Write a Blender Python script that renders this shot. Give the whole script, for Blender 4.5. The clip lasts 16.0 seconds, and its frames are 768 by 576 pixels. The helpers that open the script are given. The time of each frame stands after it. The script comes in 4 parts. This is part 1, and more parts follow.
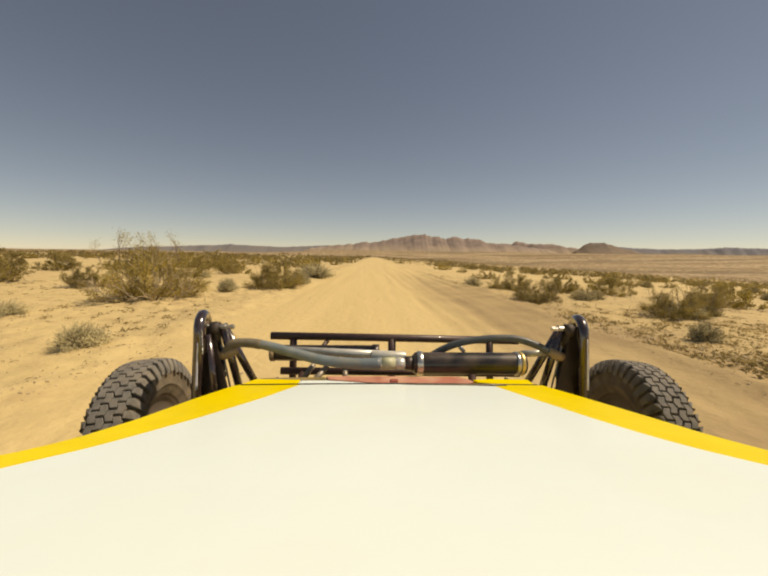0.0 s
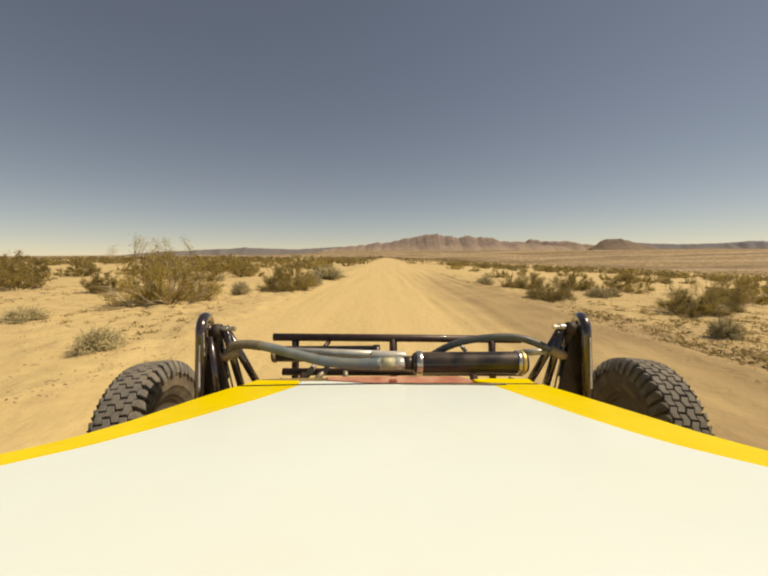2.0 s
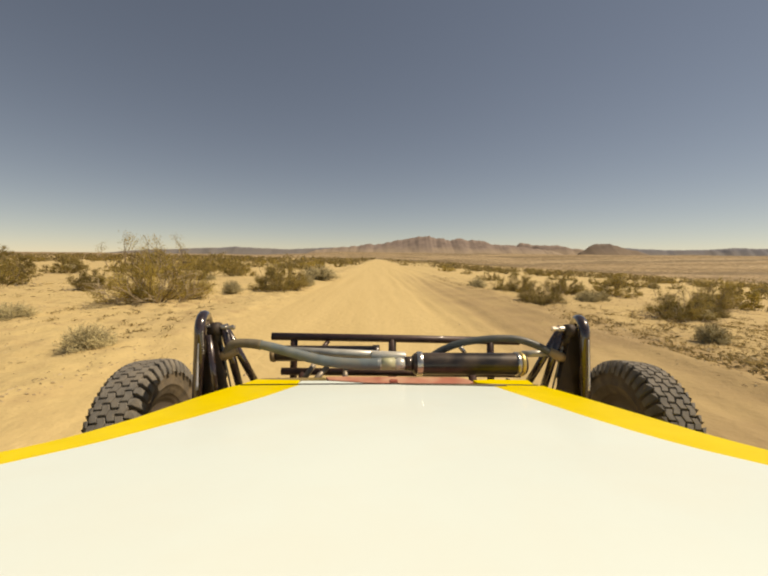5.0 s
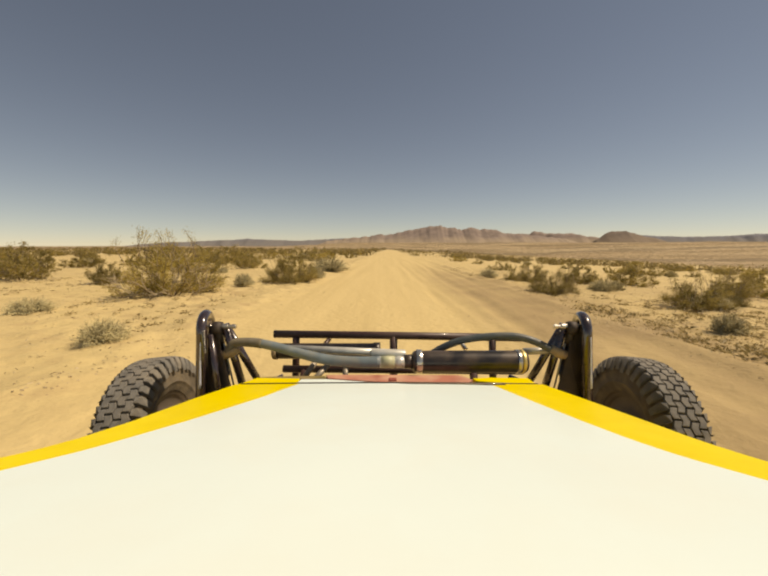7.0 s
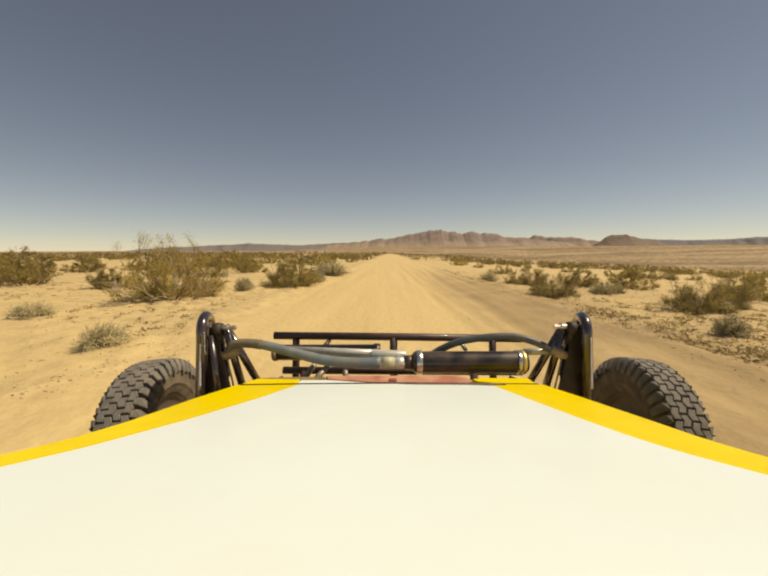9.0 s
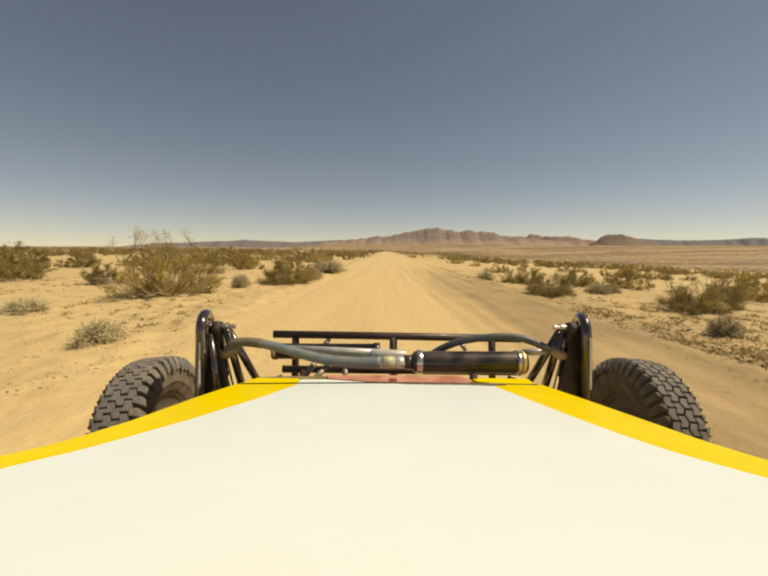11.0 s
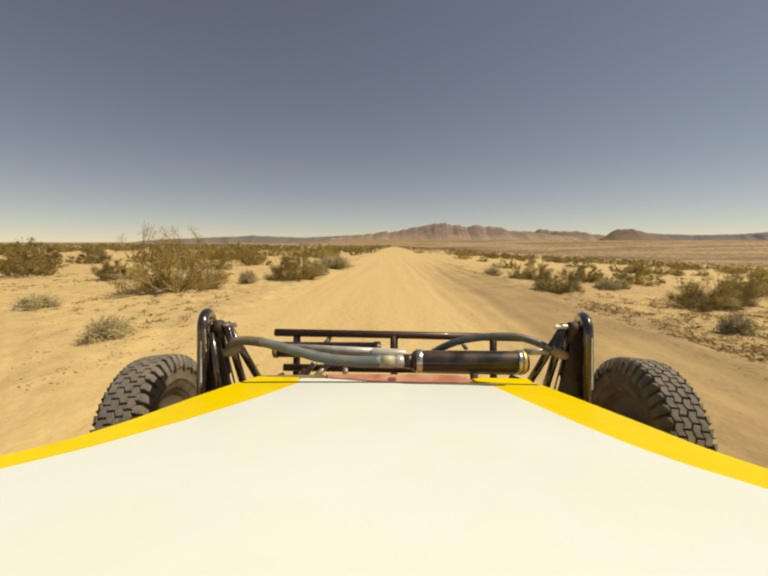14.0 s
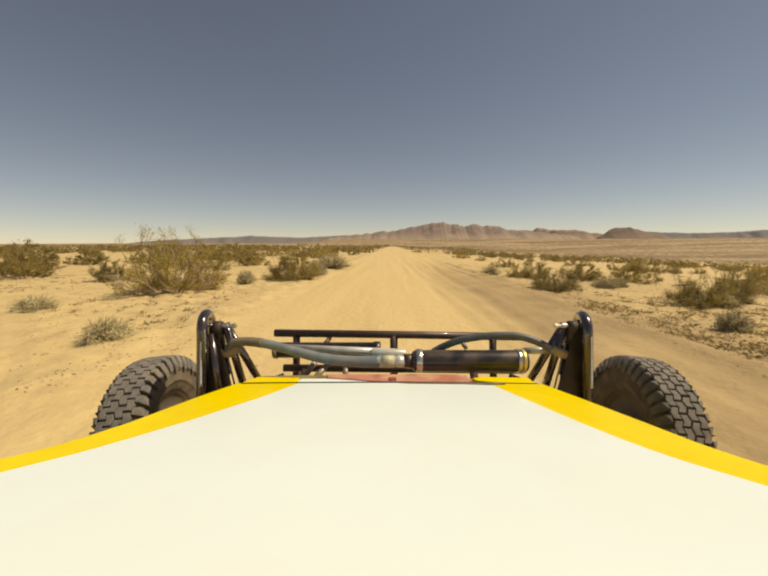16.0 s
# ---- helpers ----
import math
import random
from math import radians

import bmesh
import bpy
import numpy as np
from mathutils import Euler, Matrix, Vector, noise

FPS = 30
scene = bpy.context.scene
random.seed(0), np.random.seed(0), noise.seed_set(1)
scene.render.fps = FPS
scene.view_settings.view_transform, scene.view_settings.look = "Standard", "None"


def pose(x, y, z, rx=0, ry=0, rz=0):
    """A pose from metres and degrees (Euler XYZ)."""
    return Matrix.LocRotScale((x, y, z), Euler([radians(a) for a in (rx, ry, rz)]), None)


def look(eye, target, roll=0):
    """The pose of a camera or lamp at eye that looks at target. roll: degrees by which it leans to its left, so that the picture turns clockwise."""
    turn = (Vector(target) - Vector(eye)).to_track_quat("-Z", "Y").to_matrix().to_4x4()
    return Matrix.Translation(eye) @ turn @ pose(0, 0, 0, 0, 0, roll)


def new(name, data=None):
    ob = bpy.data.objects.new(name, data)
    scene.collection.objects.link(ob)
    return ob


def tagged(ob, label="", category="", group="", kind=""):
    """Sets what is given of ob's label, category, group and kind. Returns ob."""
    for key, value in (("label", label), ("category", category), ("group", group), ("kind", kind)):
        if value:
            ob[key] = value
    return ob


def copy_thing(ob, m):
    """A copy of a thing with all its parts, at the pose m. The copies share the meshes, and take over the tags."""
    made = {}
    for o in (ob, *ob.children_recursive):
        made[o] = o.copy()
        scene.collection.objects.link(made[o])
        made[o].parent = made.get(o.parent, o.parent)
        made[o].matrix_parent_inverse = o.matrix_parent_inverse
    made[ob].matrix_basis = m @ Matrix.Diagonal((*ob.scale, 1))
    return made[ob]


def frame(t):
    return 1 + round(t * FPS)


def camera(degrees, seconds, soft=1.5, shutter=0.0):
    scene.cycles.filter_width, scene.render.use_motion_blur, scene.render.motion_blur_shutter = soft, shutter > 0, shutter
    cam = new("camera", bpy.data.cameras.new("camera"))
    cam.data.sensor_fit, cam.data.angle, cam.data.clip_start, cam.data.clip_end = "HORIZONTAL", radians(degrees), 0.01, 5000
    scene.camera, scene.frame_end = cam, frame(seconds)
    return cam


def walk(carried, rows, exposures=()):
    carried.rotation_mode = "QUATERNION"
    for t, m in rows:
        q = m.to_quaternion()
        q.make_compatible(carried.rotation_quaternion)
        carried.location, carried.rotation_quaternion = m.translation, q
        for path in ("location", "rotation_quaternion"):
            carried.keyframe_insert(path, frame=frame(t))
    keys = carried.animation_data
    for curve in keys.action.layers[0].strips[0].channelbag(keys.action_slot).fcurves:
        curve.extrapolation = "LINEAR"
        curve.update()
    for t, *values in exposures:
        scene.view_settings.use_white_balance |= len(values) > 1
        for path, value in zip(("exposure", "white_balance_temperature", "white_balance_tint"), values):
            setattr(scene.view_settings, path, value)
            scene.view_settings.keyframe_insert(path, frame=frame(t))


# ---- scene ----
# A desert buggy stands on a sandy track; the camera sits above its bonnet and sways.
cam = camera(92.0, 16.0, soft=2.2)
PATH = [
    (0.0, pose(-0.0621, -0.0032, 1.2882, 84.594, -0.803, -2.062)),
    (0.5, pose(-0.0558, 0.0043, 1.3190, 83.154, -0.796, -1.822)),
    (1.0, pose(0.0190, -0.0019, 1.3020, 83.970, 0.586, 0.528)),
    (1.5, pose(0.0474, 0.0054, 1.3254, 82.863, 1.228, 1.369)),
    (2.0, pose(-0.0022, -0.0059, 1.2873, 84.663, 0.296, -0.166)),
    (2.5, pose(-0.0032, 0.0090, 1.3432, 82.045, 0.371, -0.244)),
    (3.0, pose(0.0071, 0.0074, 1.3373, 82.322, 0.368, 0.144)),
    (3.5, pose(-0.0097, -0.0046, 1.2923, 84.425, 0.299, -0.446)),
    (4.0, pose(-0.0439, -0.0061, 1.2816, 84.916, -0.614, -1.445)),
    (6.5, pose(-0.0222, -0.0039, 1.2936, 84.364, -0.342, -0.719)),
    (7.0, pose(0.0091, 0.0012, 1.3144, 83.394, 0.094, 0.307)),
    (7.5, pose(-0.0129, 0.0069, 1.3351, 82.421, -0.283, -0.389)),
    (8.0, pose(0.0029, 0.0064, 1.3337, 82.489, 0.078, 0.080)),
    (8.5, pose(0.0137, 0.0084, 1.3408, 82.159, 0.385, 0.382)),
    (9.0, pose(0.0126, -0.0024, 1.3006, 84.037, 0.258, 0.388)),
    (11.5, pose(-0.0058, 0.0015, 1.3156, 83.338, -0.265, -0.131)),
    (12.0, pose(0.0003, 0.0047, 1.3275, 82.781, -0.476, 0.164)),
    (12.5, pose(0.0190, -0.0044, 1.2921, 84.436, 0.002, 0.703)),
    (13.0, pose(0.0101, 0.0009, 1.3133, 83.442, -0.203, 0.438)),
    (13.5, pose(0.0242, 0.0004, 1.3103, 83.581, 0.079, 0.875)),
    (14.0, pose(0.0261, 0.0039, 1.3234, 82.968, -0.110, 1.005)),
    (14.5, pose(0.0133, -0.0091, 1.2742, 85.279, 0.175, 0.442)),
    (15.0, pose(-0.0072, -0.0064, 1.2851, 84.768, -0.172, -0.217)),
    (15.5, pose(0.0004, -0.0050, 1.2906, 84.508, -0.231, 0.082)),
    (16.0, pose(0.0211, 0.0042, 1.3246, 82.912, 0.186, 0.726)),
]
walk(cam, PATH, exposures=[(0.0, 0.19, 8400, 19)])

# ---- light ----
SUN_AZ, SUN_EL = radians(86), radians(55)   # azimuth clockwise from +y
world = bpy.data.worlds.new("desert_sky")
scene.world = world
world.use_nodes = True
wn = world.node_tree.nodes
sky = wn.new("ShaderNodeTexSky")
sky.sky_type = "NISHITA"
sky.sun_disc = False
sky.sun_elevation, sky.sun_rotation = SUN_EL, SUN_AZ
sky.altitude, sky.air_density, sky.dust_density, sky.ozone_density = 1200, 0.75, 0.04, 0.55
pale = wn.new("ShaderNodeHueSaturation")
pale.inputs["Saturation"].default_value = 0.95
even = wn.new("ShaderNodeGamma")   # thin dust evens out the sky
even.inputs["Gamma"].default_value = 0.85
world.node_tree.links.new(sky.outputs[0], even.inputs["Color"])
world.node_tree.links.new(even.outputs[0], pale.inputs["Color"])
dusty = wn.new("ShaderNodeVectorMath")
dusty.operation = "MULTIPLY"
dusty.inputs[1].default_value = (0.98, 1.0, 0.955)
world.node_tree.links.new(pale.outputs[0], dusty.inputs[0])
world.node_tree.links.new(dusty.outputs[0], wn["Background"].inputs[0])
wn["Background"].inputs[1].default_value = 0.094

sun = new("sun", bpy.data.lights.new("sun", "SUN"))
sun.data.energy, sun.data.angle, sun.data.color = 4.0, radians(0.5), (0.98, 0.94, 0.80)
sun_dir = Vector((math.cos(SUN_EL) * math.sin(SUN_AZ), math.cos(SUN_EL) * math.cos(SUN_AZ), math.sin(SUN_EL)))
sun.matrix_world = look(sun_dir * 50, (0, 0, 0))


# ---- materials ----
def material(name, color, rough=0.6, metal=0.0, coat=0.0, spread=0.12, scale=8.0, bump=0.0, bump_scale=60.0,
             dirt=None, dirt_scale=3.0, dirt_amount=0.5, rand=0.0):
    """Principled surface: base colour varied at two scales, optional dust blotches and fine relief."""
    m = bpy.data.materials.new(name)
    m.use_nodes = True
    n, l = m.node_tree.nodes, m.node_tree.links
    b = n["Principled BSDF"]
    b.inputs["Roughness"].default_value = rough
    b.inputs["Metallic"].default_value = metal
    b.inputs["Coat Weight"].default_value = coat
    b.inputs["Coat Roughness"].default_value = 0.08
    co = n.new("ShaderNodeTexCoord")
    n1 = n.new("ShaderNodeTexNoise")
    n1.inputs["Scale"].default_value, n1.inputs["Detail"].default_value = scale, 5
    l.new(co.outputs["Object"], n1.inputs["Vector"])
    hsv = n.new("ShaderNodeHueSaturation")
    hsv.inputs["Color"].default_value = (*color, 1)
    mr = n.new("ShaderNodeMapRange")
    mr.inputs[1].default_value, mr.inputs[2].default_value = 0.3, 0.7
    mr.inputs[3].default_value, mr.inputs[4].default_value = 1 - spread, 1 + spread
    l.new(n1.outputs[0], mr.inputs[0])
    val = mr.outputs[0]
    if rand:
        info = n.new("ShaderNodeObjectInfo")
        r2 = n.new("ShaderNodeMapRange")
        r2.inputs[3].default_value, r2.inputs[4].default_value = 1 - rand, 1 + rand
        l.new(info.outputs["Random"], r2.inputs[0])
        mu = n.new("ShaderNodeMath")
        mu.operation = "MULTIPLY"
        l.new(val, mu.inputs[0]), l.new(r2.outputs[0], mu.inputs[1])
        val = mu.outputs[0]
    l.new(val, hsv.inputs["Value"])
    out = hsv.outputs[0]
    if dirt:
        n2 = n.new("ShaderNodeTexNoise")
        n2.inputs["Scale"].default_value, n2.inputs["Detail"].default_value = dirt_scale, 8
        l.new(co.outputs["Object"], n2.inputs["Vector"])
        r = n.new("ShaderNodeMapRange")
        r.inputs[1].default_value, r.inputs[2].default_value, r.inputs[4].default_value = 0.42, 0.68, dirt_amount
        l.new(n2.outputs[0], r.inputs[0])
        mx = n.new("ShaderNodeMix")
        mx.data_type = "RGBA"
        l.new(r.outputs[0], mx.inputs[0]), l.new(out, mx.inputs[6])
        mx.inputs[7].default_value = (*dirt, 1)
        out = mx.outputs[2]
        rr = n.new("ShaderNodeMapRange")
        rr.inputs[3].default_value, rr.inputs[4].default_value = rough, min(1, rough + 0.35)
        l.new(r.outputs[0], rr.inputs[0]), l.new(rr.outputs[0], b.inputs["Roughness"])
    l.new(out, b.inputs["Base Color"])
    if bump:
        n3 = n.new("ShaderNodeTexNoise")
        n3.inputs["Scale"].default_value, n3.inputs["Detail"].default_value = bump_scale, 6
        l.new(co.outputs["Object"], n3.inputs["Vector"])
        bp = n.new("ShaderNodeBump")
        bp.inputs["Strength"].default_value, bp.inputs["Distance"].default_value = bump, 0.01
        l.new(n3.outputs[0], bp.inputs["Height"]), l.new(bp.outputs[0], b.inputs["Normal"])
    return m


DUST = (0.45, 0.33, 0.19)
M_WHITE = material("white_paint", (0.70, 0.812, 0.79), 0.45, coat=0.14, spread=0.015, scale=3, dirt=(0.68, 0.70, 0.62), dirt_scale=5, dirt_amount=0.2, bump=0.03, bump_scale=4)
M_YELLOW = material("yellow_paint", (0.76, 0.60, 0.0), 0.5, coat=0.05, spread=0.04, scale=6, dirt=(0.62, 0.46, 0.01), dirt_scale=9, dirt_amount=0.2)
M_YELLOW.node_tree.nodes["Principled BSDF"].inputs["Specular IOR Level"].default_value = 0.25
M_RED = material("faded_red_paint", (0.42, 0.16, 0.11), 0.55, spread=0.12, scale=14, dirt=(0.55, 0.33, 0.22), dirt_scale=10, dirt_amount=0.8)
M_TUBE = material("black_powder_coat", (0.030, 0.019, 0.019), 0.20, coat=1.0, spread=0.3, scale=20, dirt=(0.075, 0.046, 0.034), dirt_scale=14, dirt_amount=0.4)
M_TUBE.node_tree.nodes["Principled BSDF"].inputs["Coat IOR"].default_value = 1.62
M_TUBE.node_tree.nodes["Principled BSDF"].inputs["Specular IOR Level"].default_value = 0.5
M_PLATE = material("dusty_black_steel", (0.03, 0.022, 0.02), 0.6, spread=0.4, scale=15, dirt=(0.115, 0.08, 0.052), dirt_scale=12, dirt_amount=0.45)
M_CHROME = material("brushed_steel", (0.62, 0.60, 0.55), 0.25, metal=0.9, spread=0.1, scale=30, dirt=(0.45, 0.38, 0.27), dirt_scale=20, dirt_amount=0.4)
M_SILVER = material("dull_silver_metal", (0.58, 0.58, 0.53), 0.36, metal=0.35, spread=0.12, scale=25, dirt=(0.50, 0.44, 0.32), dirt_scale=16, dirt_amount=0.35)
M_BRASS = material("gold_anodised_metal", (0.72, 0.56, 0.22), 0.4, metal=0.6, spread=0.1, scale=30)
M_HOSE = material("grey_rubber_hose", (0.135, 0.172, 0.185), 0.42, spread=0.15, scale=25, dirt=(0.22, 0.20, 0.15), dirt_scale=16, dirt_amount=0.5)
M_BAR = material("satin_brown_black_paint", (0.058, 0.030, 0.026), 0.42, coat=0.15, spread=0.3, scale=20, dirt=(0.13, 0.085, 0.06), dirt_scale=14, dirt_amount=0.4)
M_DARKHOSE = material("dark_rubber_hose", (0.070, 0.085, 0.088), 0.45, spread=0.15, scale=25, dirt=(0.16, 0.15, 0.12), dirt_scale=16, dirt_amount=0.4)
M_DULL = material("dull_bare_steel", (0.30, 0.265, 0.21), 0.45, metal=0.3, spread=0.15, scale=25, dirt=(0.38, 0.31, 0.2), dirt_scale=18, dirt_amount=0.5)
M_GUSSET = material("dusty_brown_plate", (0.078, 0.056, 0.046), 0.5, coat=0.3, spread=0.35, scale=14, dirt=(0.20, 0.145, 0.10), dirt_scale=16, dirt_amount=0.6, bump=0.2, bump_scale=30)
M_BOOT = material("dusty_brown_rubber", (0.33, 0.245, 0.14), 0.7, spread=0.2, scale=25, dirt=DUST, dirt_scale=20, dirt_amount=0.5)
M_CYL = material("black_cylinder_paint", (0.020, 0.017, 0.016), 0.32, coat=0.2, spread=0.3, scale=18, dirt=(0.12, 0.08, 0.05), dirt_scale=13, dirt_amount=0.5)
M_TYRE = material("dusty_tyre_rubber", (0.15, 0.145, 0.132), 0.9, spread=0.25, scale=18, dirt=(0.25, 0.21, 0.15), dirt_scale=9, dirt_amount=0.45, bump=0.3)
M_WALL = material("sandy_tyre_sidewall", (0.098, 0.080, 0.057), 0.85, spread=0.2, scale=22, dirt=(0.21, 0.162, 0.10), dirt_scale=16, dirt_amount=0.7, bump=0.3)
M_RIM = material("dusty_steel_rim", (0.085, 0.066, 0.051), 0.7, metal=0.1, spread=0.2, scale=12, dirt=(0.16, 0.12, 0.08), dirt_scale=8, dirt_amount=0.7)
# brown-grey colour of the shade in the bonnet seam
M_SEAMSHADE = material("dark_seam_shade", (0.135, 0.108, 0.072), 0.8, spread=0.25, scale=20, dirt=(0.25, 0.19, 0.11), dirt_scale=14, dirt_amount=0.5)
M_LIP = material("olive_brown_edging", (0.20, 0.155, 0.055), 0.75, spread=0.25, scale=18, dirt=(0.30, 0.22, 0.11), dirt_scale=14, dirt_amount=0.6)
M_COVER = material("dusty_brown_fabric_sleeve", (0.135, 0.120, 0.088), 0.75, spread=0.25, scale=30, dirt=(0.20, 0.165, 0.105), dirt_scale=20, dirt_amount=0.6, bump=0.2)
# pale bluish colour for the highlight strips on the hoops
M_STREAK = material("pale_highlight_streak", (0.72, 0.76, 0.86), 0.4, metal=0.1, spread=0.15, scale=30)
M_LABEL = material("pale_sticker", (0.44, 0.44, 0.28), 0.5, spread=0.1, scale=40)
def leaf_material(name, color, spread, scale, rand):
    """Thin leaf: part of the light passes through it."""
    m = material(name, color, 0.55, spread=spread, scale=scale, rand=rand)
    n, l = m.node_tree.nodes, m.node_tree.links
    tr, mx = n.new("ShaderNodeBsdfTranslucent"), n.new("ShaderNodeMixShader")
    l.new(n["Principled BSDF"].inputs["Base Color"].links[0].from_socket, tr.inputs[0])
    mx.inputs[0].default_value = 0.45
    l.new(n["Principled BSDF"].outputs[0], mx.inputs[1]), l.new(tr.outputs[0], mx.inputs[2])
    l.new(mx.outputs[0], n["Material Output"].inputs[0])
    return m


M_LEAF = leaf_material("creosote_leaf", (0.325, 0.255, 0.074), 0.4, 2.2, 0.25)
M_LEAF2 = leaf_material("yellowing_creosote_leaf", (0.41, 0.32, 0.074), 0.35, 2.5, 0.15)
M_STEM = material("grey_brown_stem", (0.21, 0.16, 0.11), 0.85, spread=0.35, scale=12)
M_DEAD = material("bleached_dead_wood", (0.45, 0.37, 0.25), 0.85, spread=0.3, scale=12)
M_SAGE = material("bursage_twig", (0.385, 0.33, 0.175), 0.8, spread=0.35, scale=5, rand=0.2)
M_FAR = leaf_material("distant_scrub_leaf", (0.24, 0.185, 0.072), 0.4, 0.15, 0.0)
M_WEED = leaf_material("dry_weed", (0.33, 0.255, 0.11), 0.4, 1.5, 0.0)
M_STONE = material("desert_pebble", (0.43, 0.335, 0.195), 0.85, spread=0.5, scale=3)
M_LITTER = material("dry_twig_litter", (0.26, 0.19, 0.11), 0.9, spread=0.4, scale=6)


def ground_material():
    m = bpy.data.materials.new("desert_sand")
    m.use_nodes = True
    n, l = m.node_tree.nodes, m.node_tree.links
    b = n["Principled BSDF"]
    b.inputs["Roughness"].default_value = 0.9
    b.inputs["Specular IOR Level"].default_value = 0.2
    co = n.new("ShaderNodeTexCoord")

    def noise_node(scale, detail=6, stretch=None):
        t = n.new("ShaderNodeTexNoise")
        t.inputs["Scale"].default_value, t.inputs["Detail"].default_value = scale, detail
        src = co.outputs["Object"]
        if stretch:
            mp = n.new("ShaderNodeMapping")
            mp.inputs["Scale"].default_value = stretch
            l.new(src, mp.inputs[0])
            src = mp.outputs[0]
        l.new(src, t.inputs["Vector"])
        return t.outputs[0]

    def ramp(v, lo, hi, a=0.0, c=1.0):
        r = n.new("ShaderNodeMapRange")
        for i, x in enumerate((lo, hi, a, c)):
            r.inputs[i + 1].default_value = x
        l.new(v, r.inputs[0])
        return r.outputs[0]

    def mix(f, a, c):
        x = n.new("ShaderNodeMix")
        x.data_type = "RGBA"
        l.new(f, x.inputs[0])
        for i, s in ((6, a), (7, c)):
            if isinstance(s, tuple):
                x.inputs[i].default_value = (*s, 1)
            else:
                l.new(s, x.inputs[i])
        return x.outputs[2]

    def mult(a, c):
        x = n.new("ShaderNodeMath")
        x.operation = "MULTIPLY"
        l.new(a, x.inputs[0]), l.new(c, x.inputs[1])
        return x.outputs[0]

    sand = mix(ramp(noise_node(0.35), 0.35, 0.65), SAND_A, SAND_B)
    sand = mix(ramp(noise_node(2.2, 9), 0.50, 0.70, 0, 0.55), sand, (0.365, 0.262, 0.135))
    sand = mix(ramp(noise_node(28, 4), 0.58, 0.75, 0, 0.35), sand, (0.30, 0.21, 0.12))
    # along the track the sand is drawn out into long streaks
    at = n.new("ShaderNodeAttribute")
    at.attribute_name = "track"
    track = at.outputs["Fac"]
    road = mix(ramp(noise_node(1.0, 7, (2.3, 0.07, 1.0)), 0.40, 0.68), (0.57, 0.44, 0.213), (0.525, 0.402, 0.191))
    near = mix(track, sand, road)
    # churned, browner sand on the right of the track, darkened further for lens vignetting
    at3 = n.new("ShaderNodeAttribute")
    at3.attribute_name = "churned_vignette"
    near = mix(mult(at3.outputs["Fac"], ramp(noise_node(0.8, 6), 0.3, 0.6, 0.6, 1.0)), near, (0.315, 0.230, 0.120))
    # out in the valley: gravel plain flecked with scrub
    at2 = n.new("ShaderNodeAttribute")
    at2.attribute_name = "plain"
    plain = mix(ramp(noise_node(0.006, 6), 0.4, 0.62), (0.30, 0.215, 0.117), (0.40, 0.292, 0.162))
    plain = mix(ramp(noise_node(0.0028, 6, (0.22, 1, 1)), 0.49, 0.55, 0, 0.85), plain, (0.47, 0.36, 0.215))
    plain = mix(ramp(noise_node(0.0046, 7, (0.2, 1, 1)), 0.50, 0.57, 0, 0.8), plain, (0.185, 0.135, 0.078))
    plain = mix(ramp(noise_node(0.11, 7, (1, 0.5, 1)), 0.46, 0.55, 0, 0.8), plain, (0.15, 0.112, 0.058))
    plain = mix(ramp(noise_node(0.07, 5, (1, 0.4, 1)), 0.60, 0.66, 0, 0.8), plain, (0.52, 0.41, 0.26))
    col = mix(at2.outputs["Fac"], near, plain)
    l.new(col, b.inputs["Base Color"])
    bp = n.new("ShaderNodeBump")
    bp.inputs["Strength"].default_value, bp.inputs["Distance"].default_value = 0.6, 0.04
    l.new(noise_node(9, 8), bp.inputs["Height"])
    bp2 = n.new("ShaderNodeBump")
    bp2.inputs["Strength"].default_value, bp2.inputs["Distance"].default_value = 0.35, 0.006
    l.new(noise_node(90, 4), bp2.inputs["Height"])
    l.new(bp.outputs[0], bp2.inputs["Normal"]), l.new(bp2.outputs[0], b.inputs["Normal"])
    return m


SAND_A, SAND_B = (0.545, 0.424, 0.204), (0.495, 0.382, 0.190)
M_SAND = ground_material()


def rock_material(name, a, c, apron):
    """Weathered rock above, pale alluvial fans round its foot."""
    m = material(name, a, 0.95, spread=0.2, scale=0.012, dirt=c, dirt_scale=0.02, dirt_amount=0.8)
    n, l = m.node_tree.nodes, m.node_tree.links
    b = n["Principled BSDF"]
    b.inputs["Specular IOR Level"].default_value = 0.1
    rock = b.inputs["Base Color"].links[0].from_socket
    co = n["Texture Coordinate"].outputs["Object"]
    xyz, fan, up, r, mx = n.new("ShaderNodeSeparateXYZ"), n.new("ShaderNodeTexNoise"), n.new("ShaderNodeMath"), n.new("ShaderNodeMapRange"), n.new("ShaderNodeMix")
    fan.inputs["Scale"].default_value, fan.inputs["Detail"].default_value = 0.008, 5
    l.new(co, xyz.inputs[0]), l.new(co, fan.inputs["Vector"])
    up.operation, up.inputs[1].default_value = "MULTIPLY_ADD", 130
    l.new(fan.outputs[0], up.inputs[0]), l.new(xyz.outputs["Z"], up.inputs[2])
    r.inputs[1].default_value, r.inputs[2].default_value = 100, 160
    l.new(up.outputs[0], r.inputs[0])
    mx.data_type = "RGBA"
    mx.inputs[6].default_value = (*apron, 1)
    l.new(r.outputs[0], mx.inputs[0]), l.new(rock, mx.inputs[7]), l.new(mx.outputs[2], b.inputs["Base Color"])
    return m


